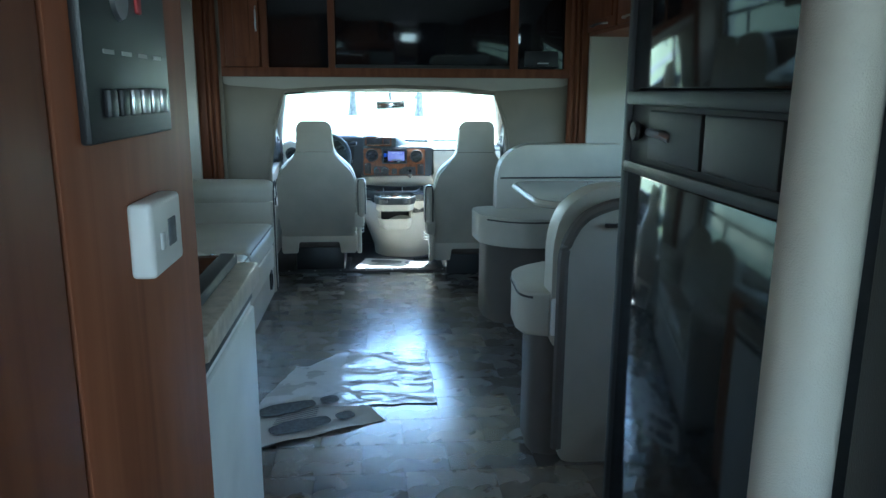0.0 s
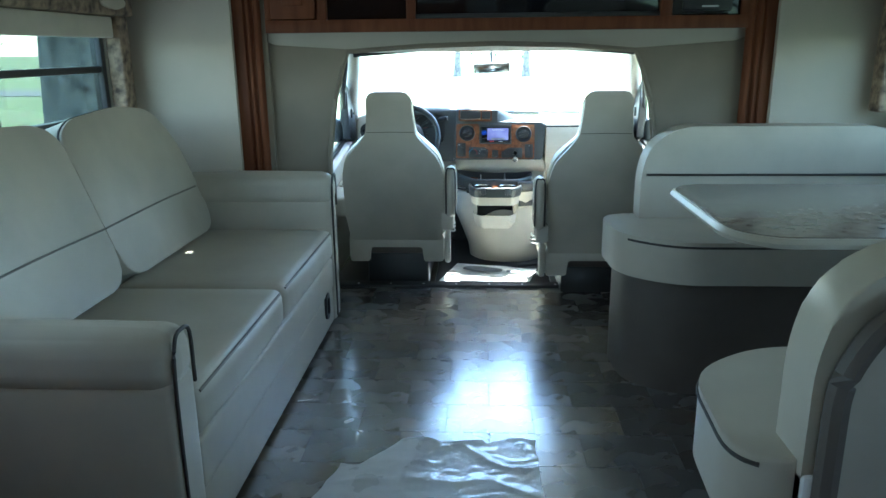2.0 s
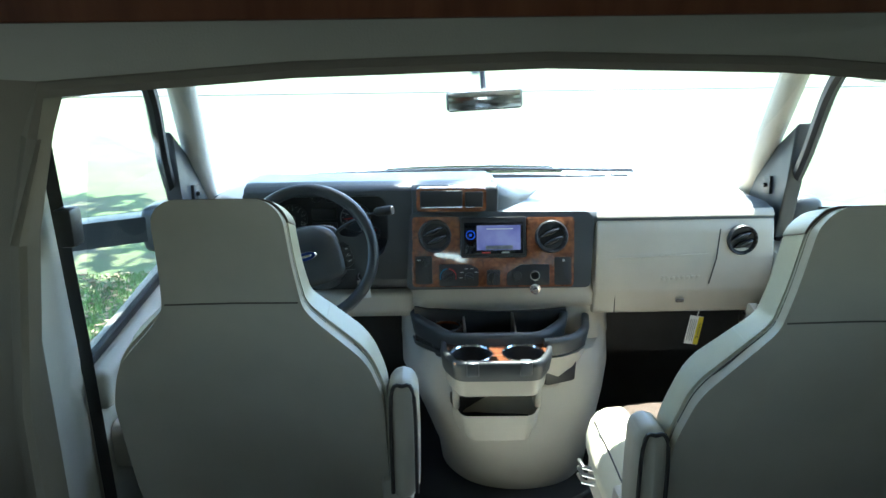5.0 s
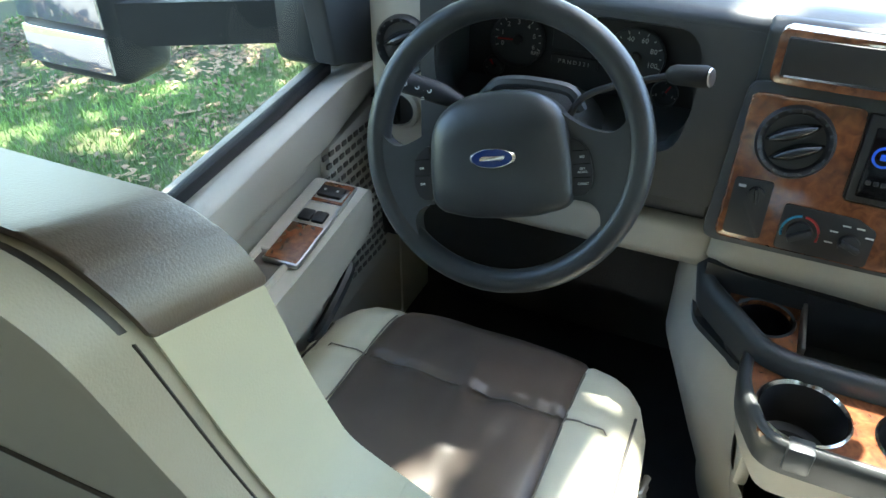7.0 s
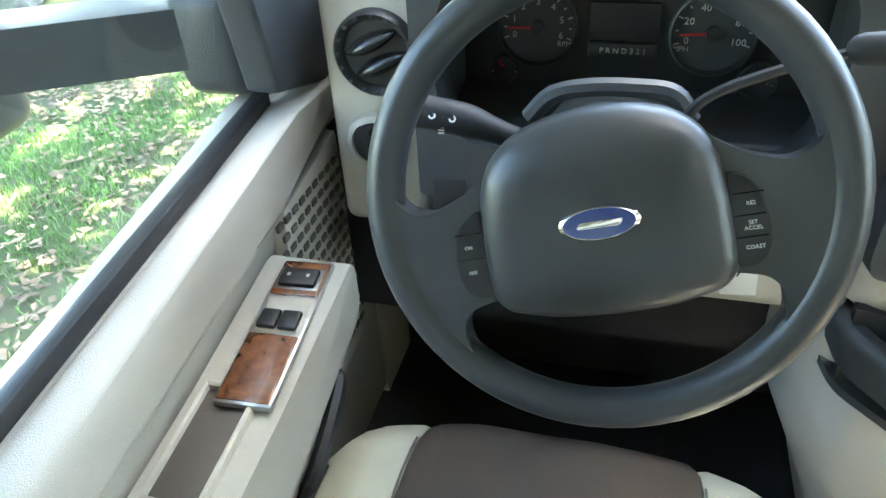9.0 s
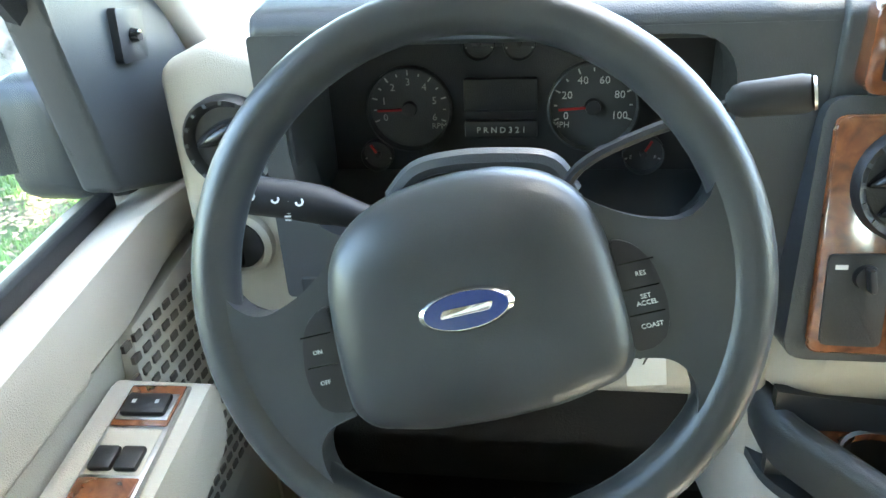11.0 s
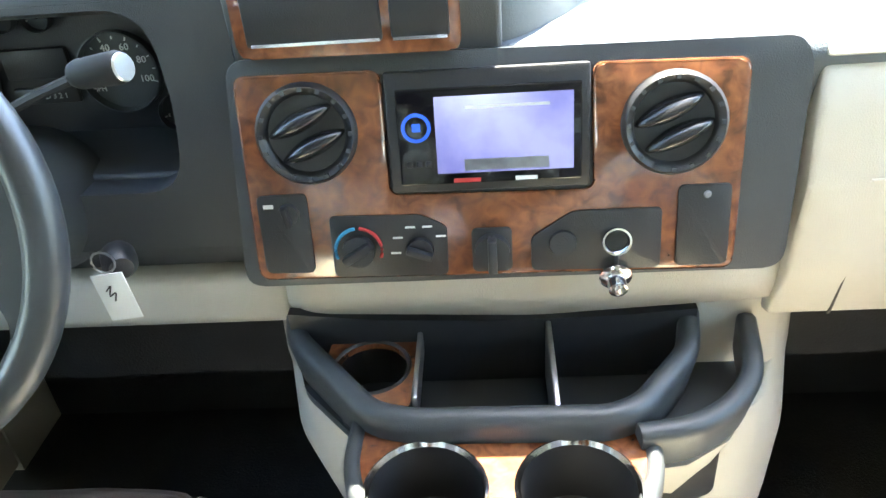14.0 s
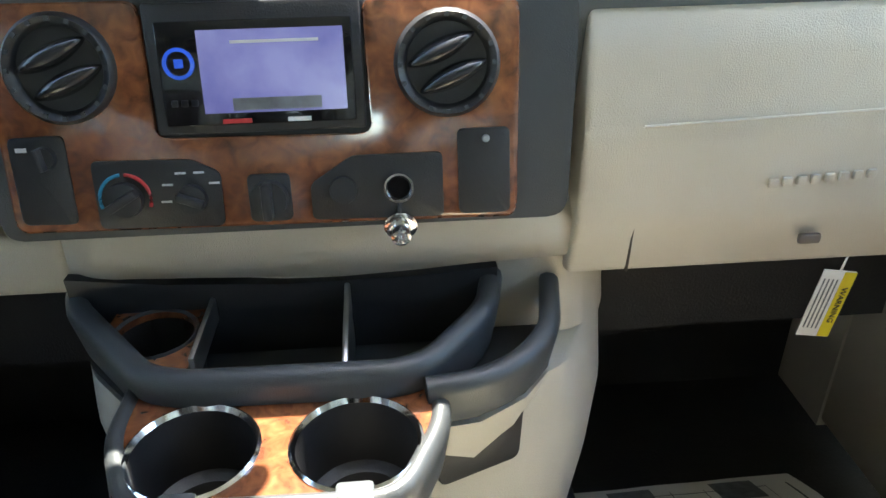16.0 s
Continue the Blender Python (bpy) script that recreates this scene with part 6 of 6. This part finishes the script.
def cab_seat(name, x, y, drop, tall, label, s):
    """Captain's seat: pedestal, skirts, cushion with bolsters, tall back with integral headrest, flip-up armrest. s: side of the aisle."""
    t = thing(name, label, "seat", (x, y, -0.03 - drop), group="cab seats")
    part("pedestal", join(box(-0.17, 0.17, -0.25, 0.16, drop, 0.20, 0.012), box(-0.20, 0.20, -0.27, 0.20, drop, drop + 0.025, 0.006)), BLACK, t)
    part("skirt", join(prism(rounded([(-0.255, 0.17), (-0.15, 0.17), (-0.14, 0.25), (0.14, 0.25), (0.15, 0.17), (0.255, 0.17), (0.255, 0.32), (-0.255, 0.32)], 0.012), "y", -0.31, -0.28, 0.006), box(-0.265, -0.24, -0.28, 0.24, 0.17, 0.30, 0.01), box(0.24, 0.265, -0.28, 0.24, 0.17, 0.30, 0.01)), BEIGE, t, "beige plastic seat skirt")
    part("seat_pan", box(-0.24, 0.24, -0.27, 0.25, 0.20, 0.29, 0.02), TAUPE_BASE, t)
    bm = seat_top(x)
    top = np.array([v.co[:] for v in bm.verts if v.co.z > 0.33])
    def skin(px, py):
        d = np.hypot(top[:, 0] - px, top[:, 1] - py)
        n_ = np.argsort(d)[:5]
        w = 1 / (d[n_] + 0.002)
        return float((top[n_, 2] * w).sum() / w.sum())
    for side in (0, -1, 1):
        b = bm.copy()
        drop_ = [f for f in b.faces if (0 if abs(f.calc_center_median().x) < SPLIT else 1 if f.calc_center_median().x > 0 else -1) != side]
        bmesh.ops.delete(b, geom=drop_, context="FACES")
        c = part("bolster" if side else "cushion", b, CREAM_LIT if side else TAUPE, t, "ivory leather bolster" if side else "taupe leather seat pad", smooth=60)
        if side:
            part("piping", tube([(side * 0.263, -0.17 + 0.03 * k, skin(side * 0.263, -0.17 + 0.03 * k) + 0.001) for k in range(13)], 0.0022, 6), PIPING, c)
            part("seam", tube([(side * (SPLIT + 0.002), -0.17 + 0.03 * k, skin(side * SPLIT, -0.17 + 0.03 * k) + 0.0005) for k in range(15)], 0.0016, 5), SEAM, c)
        lo_, hi_ = (side * SPLIT, side * 0.255) if side else (-SPLIT, SPLIT)
        cross = [lo_ + (hi_ - lo_) * k / 12 for k in range(13)]
        part("stitch_seam", tube([(q, seam_y(q), skin(q, seam_y(q)) + 0.0004) for q in cross], 0.0014, 5), SEAM if side else TAUPE_BASE, c)
    bm.free()
    # back, leaning to the rear
    lean = Matrix.Translation((0, -0.235, 0.30)) @ pose(0, 0, 0, 14, 0, 0)
    right = [(0.085, 0.822), (0.111, 0.79), (0.117, 0.68), (0.127, 0.60), (0.150, 0.568), (0.236, 0.478), (0.264, 0.39), (0.264, 0.15), (0.242, -0.02)]
    right = [(a, b + tall * max(0, min(1, (b - 0.35) / 0.2))) for a, b in right]
    out = rounded([(-a, b) for a, b in right[::-1]] + right, 0.035, 5)
    def placed(b):
        for v in b.verts:
            v.co.z -= 0.62 * (v.co.y + 0.075) * max(0, min(1, (v.co.z - 0.55) / 0.2))
        b.transform(lean)
        return b
    bk = part("backrest", placed(prism(out, "y", -0.075, -0.02, 0.024, 5)), CREAM, t, "smooth cream vinyl seat back", smooth=60)
    rim = []
    for i in range(1, len(out) - 1):
        dx, dz = out[i + 1][0] - out[i - 1][0], out[i + 1][1] - out[i - 1][1]
        d = math.hypot(dx, dz)
        if out[i][1] > 0.03 and d > 0:
            rim.append((out[i][0] + 0.003 * dz / d, -0.0520, out[i][1] - 0.003 * dx / d))
    part("piping", placed(tube(rim, 0.0035, 6)), PIPING, bk)
    wide = [(a * 1.018, b + 0.004) for a, b in out]
    part("side_wrap", placed(prism(clip_outline(wide, 0.56 + tall, False), "y", -0.046, 0.012, 0.020, 5)), CREAM_LIT, bk, "ivory leather side panel", smooth=60)
    part("headrest_side", placed(prism([(a * 0.997, b) for a, b in clip_outline(clip_outline(wide, 0.50, True), 0.80 + tall, False)], "y", -0.045, 0.014, 0.018, 5)), CREAM_LIT, bk, "ivory leather headrest side panel", smooth=60)
    part("headrest_cap", placed(prism([(a * 1.008, b + 0.001) for a, b in clip_outline(wide, 0.778 + tall, True)], "y", -0.046, 0.016, 0.022, 6)), TAUPE, bk, "taupe leather headrest cap", smooth=60)
    for sg in (-1, 1):
        part("bolster", placed(cushion(*sorted((sg * 0.15, sg * 0.260)), -0.02, 0.07, 0.05, 0.38, 0.045, 0.006, 8, 0.004)), CREAM_LIT, bk, "ivory leather back bolster")
    for a, z0, z1, y1 in ((0.155, 0.05, 0.46, 0.05), (0.09, 0.60 + tall, 0.76 + tall, 0.034)):
        part("back_pad", placed(cushion(-a, a, y1 - 0.06, y1, z0, z1, 0.04, 0.008, 8, 0.004)), TAUPE, bk, "taupe leather centre pad")
    part("stitch_seam", placed(tube([(-0.120, -0.0755, 0.613 + tall), (0, -0.0765, 0.615 + tall), (0.120, -0.0755, 0.613 + tall)], 0.0018, 5)), TAUPE_BASE, bk)
    arm = part("armrest", cushion(*sorted((s * 0.272, s * 0.330)), -0.42, -0.31, 0.44, 0.70, 0.028, 0.004, 6), CREAM, t, "flipped-up cream armrest")
    part("piping", tube(arc([(s * 0.277, -0.415, 0.46), (s * 0.279, -0.422, 0.675), (s * 0.301, -0.415, 0.697), (s * 0.324, -0.422, 0.675), (s * 0.326, -0.415, 0.46)], 5), 0.004, 6), PIPING, arm)
    part("arm_bracket", join(box(*sorted((s * 0.25, s * 0.315)), -0.37, -0.20, 0.36, 0.46, 0.012), box(*sorted((s * 0.265, s * 0.295)), -0.34, -0.28, 0.17, 0.38, 0.01)), BEIGE, t)
    for k in range(3):
        part("lever", tube([(s * 0.257, 0.14, 0.27 - k * 0.022), (s * 0.295, 0.155, 0.272 - k * 0.022), (s * 0.30, 0.19, 0.272 - k * 0.022)], 0.006, 8), STEEL, t, "bright seat adjuster lever")
    return t


cab_seat("cab_seat", -0.285, 5.30, 0.0, 0.012, "cream and taupe leather driver's seat facing the wheel", 1)
cab_seat("cab_seat", 0.768, 5.15, 0.03, 0.05, "cream and taupe leather passenger seat in sunlight", -1)

# passenger footwell
pm = thing("paper_mat", "white paper floor mat with printed patches, curled in the footwell", "floor mat")
bm = bmesh.new()
g = {}


def mat_z(x, u):
    """Height of the curled paper at x and at the fraction u of its depth."""
    return -0.012 + 0.088 * math.sin(math.pi * min(1, u * 0.9 + 0.05)) * (0.75 + 0.5 * (x - 0.63)) + 0.004 * noise.noise(Vector((x * 8, u * 6, 2)))


for i in range(17):
    for j in range(11):
        x, u = 0.615 + 0.39 * i / 16, j / 10
        y = 5.43 + 0.40 * u + 0.02 * (x - 0.8)
        z = mat_z(x, u)
        g[i, j] = bm.verts.new((x, y, z))
for i in range(16):
    for j in range(10):
        bm.faces.new((g[i, j], g[i + 1, j], g[i + 1, j + 1], g[i, j + 1]))
part("sheet", bm, PAPER, pm)
for x0, y0 in ((0.69, 5.752), (0.70, 5.675), (0.86, 5.757), (0.87, 5.68)):
    bm = bmesh.new()
    q = [[bm.verts.new((x0 + 0.07 * i / 4, y0 + 0.06 * j / 4, mat_z(x0 + 0.07 * i / 4, (y0 + 0.06 * j / 4 - 5.43) / 0.4) + 0.0022)) for i in range(5)] for j in range(5)]
    for j in range(4):
        for i in range(4):
            bm.faces.new((q[j][i], q[j][i + 1], q[j + 1][i + 1], q[j + 1][i]))
    part("printed_patch", bm, INK, pm)
for x0 in (0.637, 0.68, 0.735, 0.79, 0.845, 0.90, 0.945, 0.982):
    part("printed_line", tube([(x0, 5.44 + 0.02 * k, mat_z(x0, 0.025 + 0.05 * k) + 0.001) for k in range(19)], 0.0022 if x0 in (0.637, 0.982) else 0.0006, 4), INK, pm)
for u in (0.45, 0.60, 0.75, 0.90):
    part("printed_line", tube([(0.68 + 0.0265 * k, 5.43 + 0.40 * u + 0.02 * (0.0265 * k - 0.12), mat_z(0.68 + 0.0265 * k, u) + 0.001) for k in range(11)], 0.0006, 4), INK, pm)
structure("trim_mat_edge", tube(arc([(0.60, 5.80, 0.10), (0.615, 5.66, 0.04), (0.57, 5.56, -0.005), (0.50, 5.49, -0.018), (0.40, 5.45, -0.02)], 6), 0.012, 8), RUBBER, "raised black rubber edge of the cab floor mat", "trim")
tg = thing("warning_tag", "white and yellow hanging warning tag on the belt", "tag", pose(0.889, 5.70, 0.437, 0, 9, 0))
part("card", box(-0.021, 0.021, -0.001, 0.001, -0.047, 0.047, 0.0005), PAPER, tg)
part("yellow_band", box(0.006, 0.0213, -0.0016, 0.0016, -0.046, 0.046), YELLOW, tg)
part("string", tube([(0, 0, 0.046), (0.004, 0.004, 0.07), (0.01, 0.03, 0.10)], 0.0015, 5), LEGEND, tg)
for k in range(4):
    part("text_bar", box(-0.017 + k * 0.0055, -0.0152 + k * 0.0055, -0.0016, 0.0016, -0.035, 0.035), INK, tg)

words("WARNING", 0.0105, PIPING, tg, pose(0.0135, -0.0019, 0, 90, 90, 0))
for k, tx in enumerate(("Your suggestions for", "improving our service")):
    words(tx, 0.0098, INK, pm, pose(0.815, 5.748 - k * 0.026, mat_z(0.815, 0.795 - 0.065 * k) + 0.004, -22, 0, 0))

# ---- outside ----
bm = bmesh.new()
bmesh.ops.create_grid(bm, x_segments=2, y_segments=2, size=600)
bmesh.ops.translate(bm, vec=(0, 0, GROUND), verts=bm.verts)
solo("ground", bm, GRASS, "sunlit green lawn with fallen leaves", "ground", kind="structure")
structure("road", box(-400, 400, 38, 44, GROUND + 0.002, GROUND + 0.03), ASPHALT, "grey road across the lawn", "road")
structure("driveway", box(-9.2, 3.6, -14, 5.9, GROUND + 0.004, GROUND + 0.02), ASPHALT, "grey gravel drive under the vehicle", "road")


def scatter(name, n, area, make, m, label, category, seed):
    """Many small pieces in one mesh."""
    rnd = random.Random(seed)
    vs, fs = [], []
    for _ in range(n):
        x, y = rnd.uniform(area[0], area[1]), rnd.uniform(area[2], area[3])
        if -0.85 < x < 1.35 and y < 7.8:
            continue
        make(rnd, x, y, vs, fs)
    me = bpy.data.meshes.new(name)
    me.from_pydata(vs, [], fs)
    me.materials.append(m)
    return tagged(new(name, me), label, category, kind="stuff")


def blade(rnd, x, y, vs, fs):
    if noise.noise(Vector((x * 0.9, y * 0.9, 0))) < -0.12 and rnd.random() < 0.8:
        return
    h, a, w = rnd.uniform(0.025, 0.07), rnd.uniform(0, 6.28), rnd.uniform(0.003, 0.006)
    dx, dy, k = math.cos(a), math.sin(a), len(vs)
    lx, ly = rnd.uniform(-0.03, 0.03), rnd.uniform(-0.03, 0.03)
    vs += [(x - dx * w, y - dy * w, GROUND), (x + dx * w, y + dy * w, GROUND), (x + lx, y + ly, GROUND + h)]
    fs.append((k, k + 1, k + 2))


def dry_leaf(rnd, x, y, vs, fs):
    if noise.noise(Vector((x * 0.9, y * 0.9, 0))) > rnd.uniform(-0.3, 0.45):
        return
    a, l, w, k = rnd.uniform(0, 6.28), rnd.uniform(0.02, 0.045), rnd.uniform(0.008, 0.018), len(vs)
    dx, dy, z = math.cos(a), math.sin(a), GROUND + rnd.uniform(0.008, 0.035)
    t1_, t2_ = rnd.uniform(-0.012, 0.012), rnd.uniform(-0.012, 0.012)
    vs += [(x - dx * l, y - dy * l, z), (x - dy * w, y + dx * w, z + t1_), (x + dx * l, y + dy * l, z + t2_), (x + dy * w, y - dx * w, z - t1_ * 0.5)]
    fs.extend(((k, k + 1, k + 2), (k, k + 2, k + 3)))


scatter("lawn_grass", 70000, (-6.0, -0.9, 3.6, 10.5), blade, BLADE, "short green lawn grass blades", "grass", 3)
scatter("fallen_leaves", 16000, (-6.0, -0.9, 3.4, 10.5), dry_leaf, LEAFDRY, "scattered dry brown fallen leaves", "leaves", 4)


def tree(x, y, r, h, label, roots=0, seed=1, crown=0, crown_r=2.5, shade_limb=None):
    """Tapered trunk with limbs, flared roots and a leafy crown of many small leaves; optionally one more leafy limb,
    added only to cast shade.
    """
    rnd = random.Random(seed)
    t = thing("tree", label, "tree", (x, y, GROUND), group="lawn trees")
    pts = [(0.04 * noise.noise(Vector((i, seed, 0))), 0.04 * noise.noise(Vector((i, 0, seed))), h * i / 9) for i in range(10)]
    bms = [tube(pts, [r * (1.35 if i == 0 else 1.1 if i == 1 else 1 - 0.06 * i) for i in range(10)], 14)]
    for k in range(roots):
        a = 6.283 * k / roots + rnd.uniform(-0.2, 0.2)
        bms.append(tube(arc([(0.5 * r * math.cos(a), 0.5 * r * math.sin(a), 0.35), (1.3 * r * math.cos(a), 1.3 * r * math.sin(a), 0.10), (2.6 * r * math.cos(a + 0.2), 2.6 * r * math.sin(a + 0.2), 0.01)], 4), [r * 0.35] * 3 + [r * 0.28] * 3 + [r * 0.16] * 3, 8))
    ends = []
    for k in range(6 if crown else 0):
        a = 6.283 * k / 6 + rnd.uniform(-0.3, 0.3)
        e = Vector((math.cos(a) * crown_r * 0.6, math.sin(a) * crown_r * 0.6, h + rnd.uniform(0.2, 1.2)))
        ends.append(e)
        bms.append(tube(arc([(0, 0, h * 0.8), e * 0.5 + Vector((0, 0, h * 0.42)), e], 4), [r * 0.4 - 0.035 * r * i for i in range(9)], 7))
    if shade_limb:
        bms.append(tube(arc([(0, 0, h * 0.85), (shade_limb[0] * 0.5, shade_limb[1] * 0.5, h + 1.0), (shade_limb[0], shade_limb[1], h + 0.9)], 5), [r * 0.38 - 0.022 * r * i for i in range(11)], 7))
    part("trunk", join(*bms), BARK, t)
    if crown:
        vs, fs = [], []
        big = 1.7 if shade_limb else 1.0
        for _ in range(crown):
            c = rnd.choice(ends) + Vector((rnd.gauss(0, 1), rnd.gauss(0, 1), rnd.gauss(0, 0.8))) * crown_r * 0.36
            if shade_limb:
                a, q = rnd.uniform(0, 6.283), crown_r * math.sqrt(rnd.random())
                c = Vector((q * math.cos(a), q * math.sin(a), h + 1.0 + rnd.uniform(-0.5, 0.7) + 2.2 * rnd.random() * (1 - (q / crown_r) ** 2)))
            if shade_limb and rnd.random() < 0.22:
                a, q = rnd.uniform(0, 6.283), math.sqrt(rnd.random())
                c = Vector((shade_limb[0] + shade_limb[2] * q * math.cos(a), shade_limb[1] + shade_limb[3] * q * math.sin(a), h + 1.0 + rnd.uniform(-0.4, 0.4)))
            n1, n2 = Vector((rnd.gauss(0, 1), rnd.gauss(0, 1), rnd.gauss(0, 1))).normalized() * 0.16 * big, Vector((rnd.gauss(0, 1), rnd.gauss(0, 1), rnd.gauss(0, 1))).normalized() * 0.10 * big
            k = len(vs)
            vs += [c - n1, c + n2, c + n1, c - n2]
            fs.append((k, k + 1, k + 2, k + 3))
        me = bpy.data.meshes.new("crown")
        me.from_pydata(vs, [], fs)
        me.materials.append(FOLIAGE)
        ob = new("crown", me)
        ob.parent = t
    return t


# its long limb toward the cab is unseen, placed to shade the driver's side
tree(-5.95, 12.15, 0.60, 5.0, "broad grey-barked lawn tree with spreading roots", 7, 2, 4700, 5.2, (3.35, -4.65, 3.35, 1.7))
rnd = random.Random(9)
for i in range(16):
    tree(-70 + i * 9.5 + rnd.uniform(-3, 3), 62 + rnd.uniform(-6, 10), 0.3, rnd.uniform(3, 5), "leafy green tree beyond the road", 0, 20 + i, 700, 4.5)
for i in range(5):
    tree(-48 + rnd.uniform(-6, 6), -8 + i * 13, 0.3, rnd.uniform(3, 5), "leafy green tree at the lawn edge", 0, 50 + i, 700, 4.5)
    tree(52 + rnd.uniform(-6, 6), -8 + i * 13, 0.3, rnd.uniform(3, 5), "leafy green tree at the lawn edge", 0, 60 + i, 700, 4.5)

# ---- floor tiles ----
tile_me = {}
rnd = random.Random(2)
TW, TD = 0.302, 0.2
for j in range(26):
    y0 = -0.2 + j * TD
    off = 0.15 * (j % 2)
    for i in range(9):
        x0, x1 = max(-0.92, -1.15 + off + i * TW), min(1.45, -1.15 + off + (i + 1) * TW)
        y1 = min(y0 + TD, 4.955)
        if x1 - x0 < 0.03 or y1 - y0 < 0.03 or (y0 < 2.5 and x0 < -0.7):
            continue
        key = (round(x1 - x0, 3), round(y1 - y0, 3))
        if key not in tile_me:
            w, d = key[0] / 2 - 0.0012, key[1] / 2 - 0.0012
            tile_me[key] = mesh_of("tile", prism([(-w, -d), (w, -d), (w, d), (-w, d)], "z", -0.004, 0.0), tile_m)
        ob = new("tile", tile_me[key])
        ob.location = ((x0 + x1) / 2, (y0 + y1) / 2, 0)
        ob.parent = floor
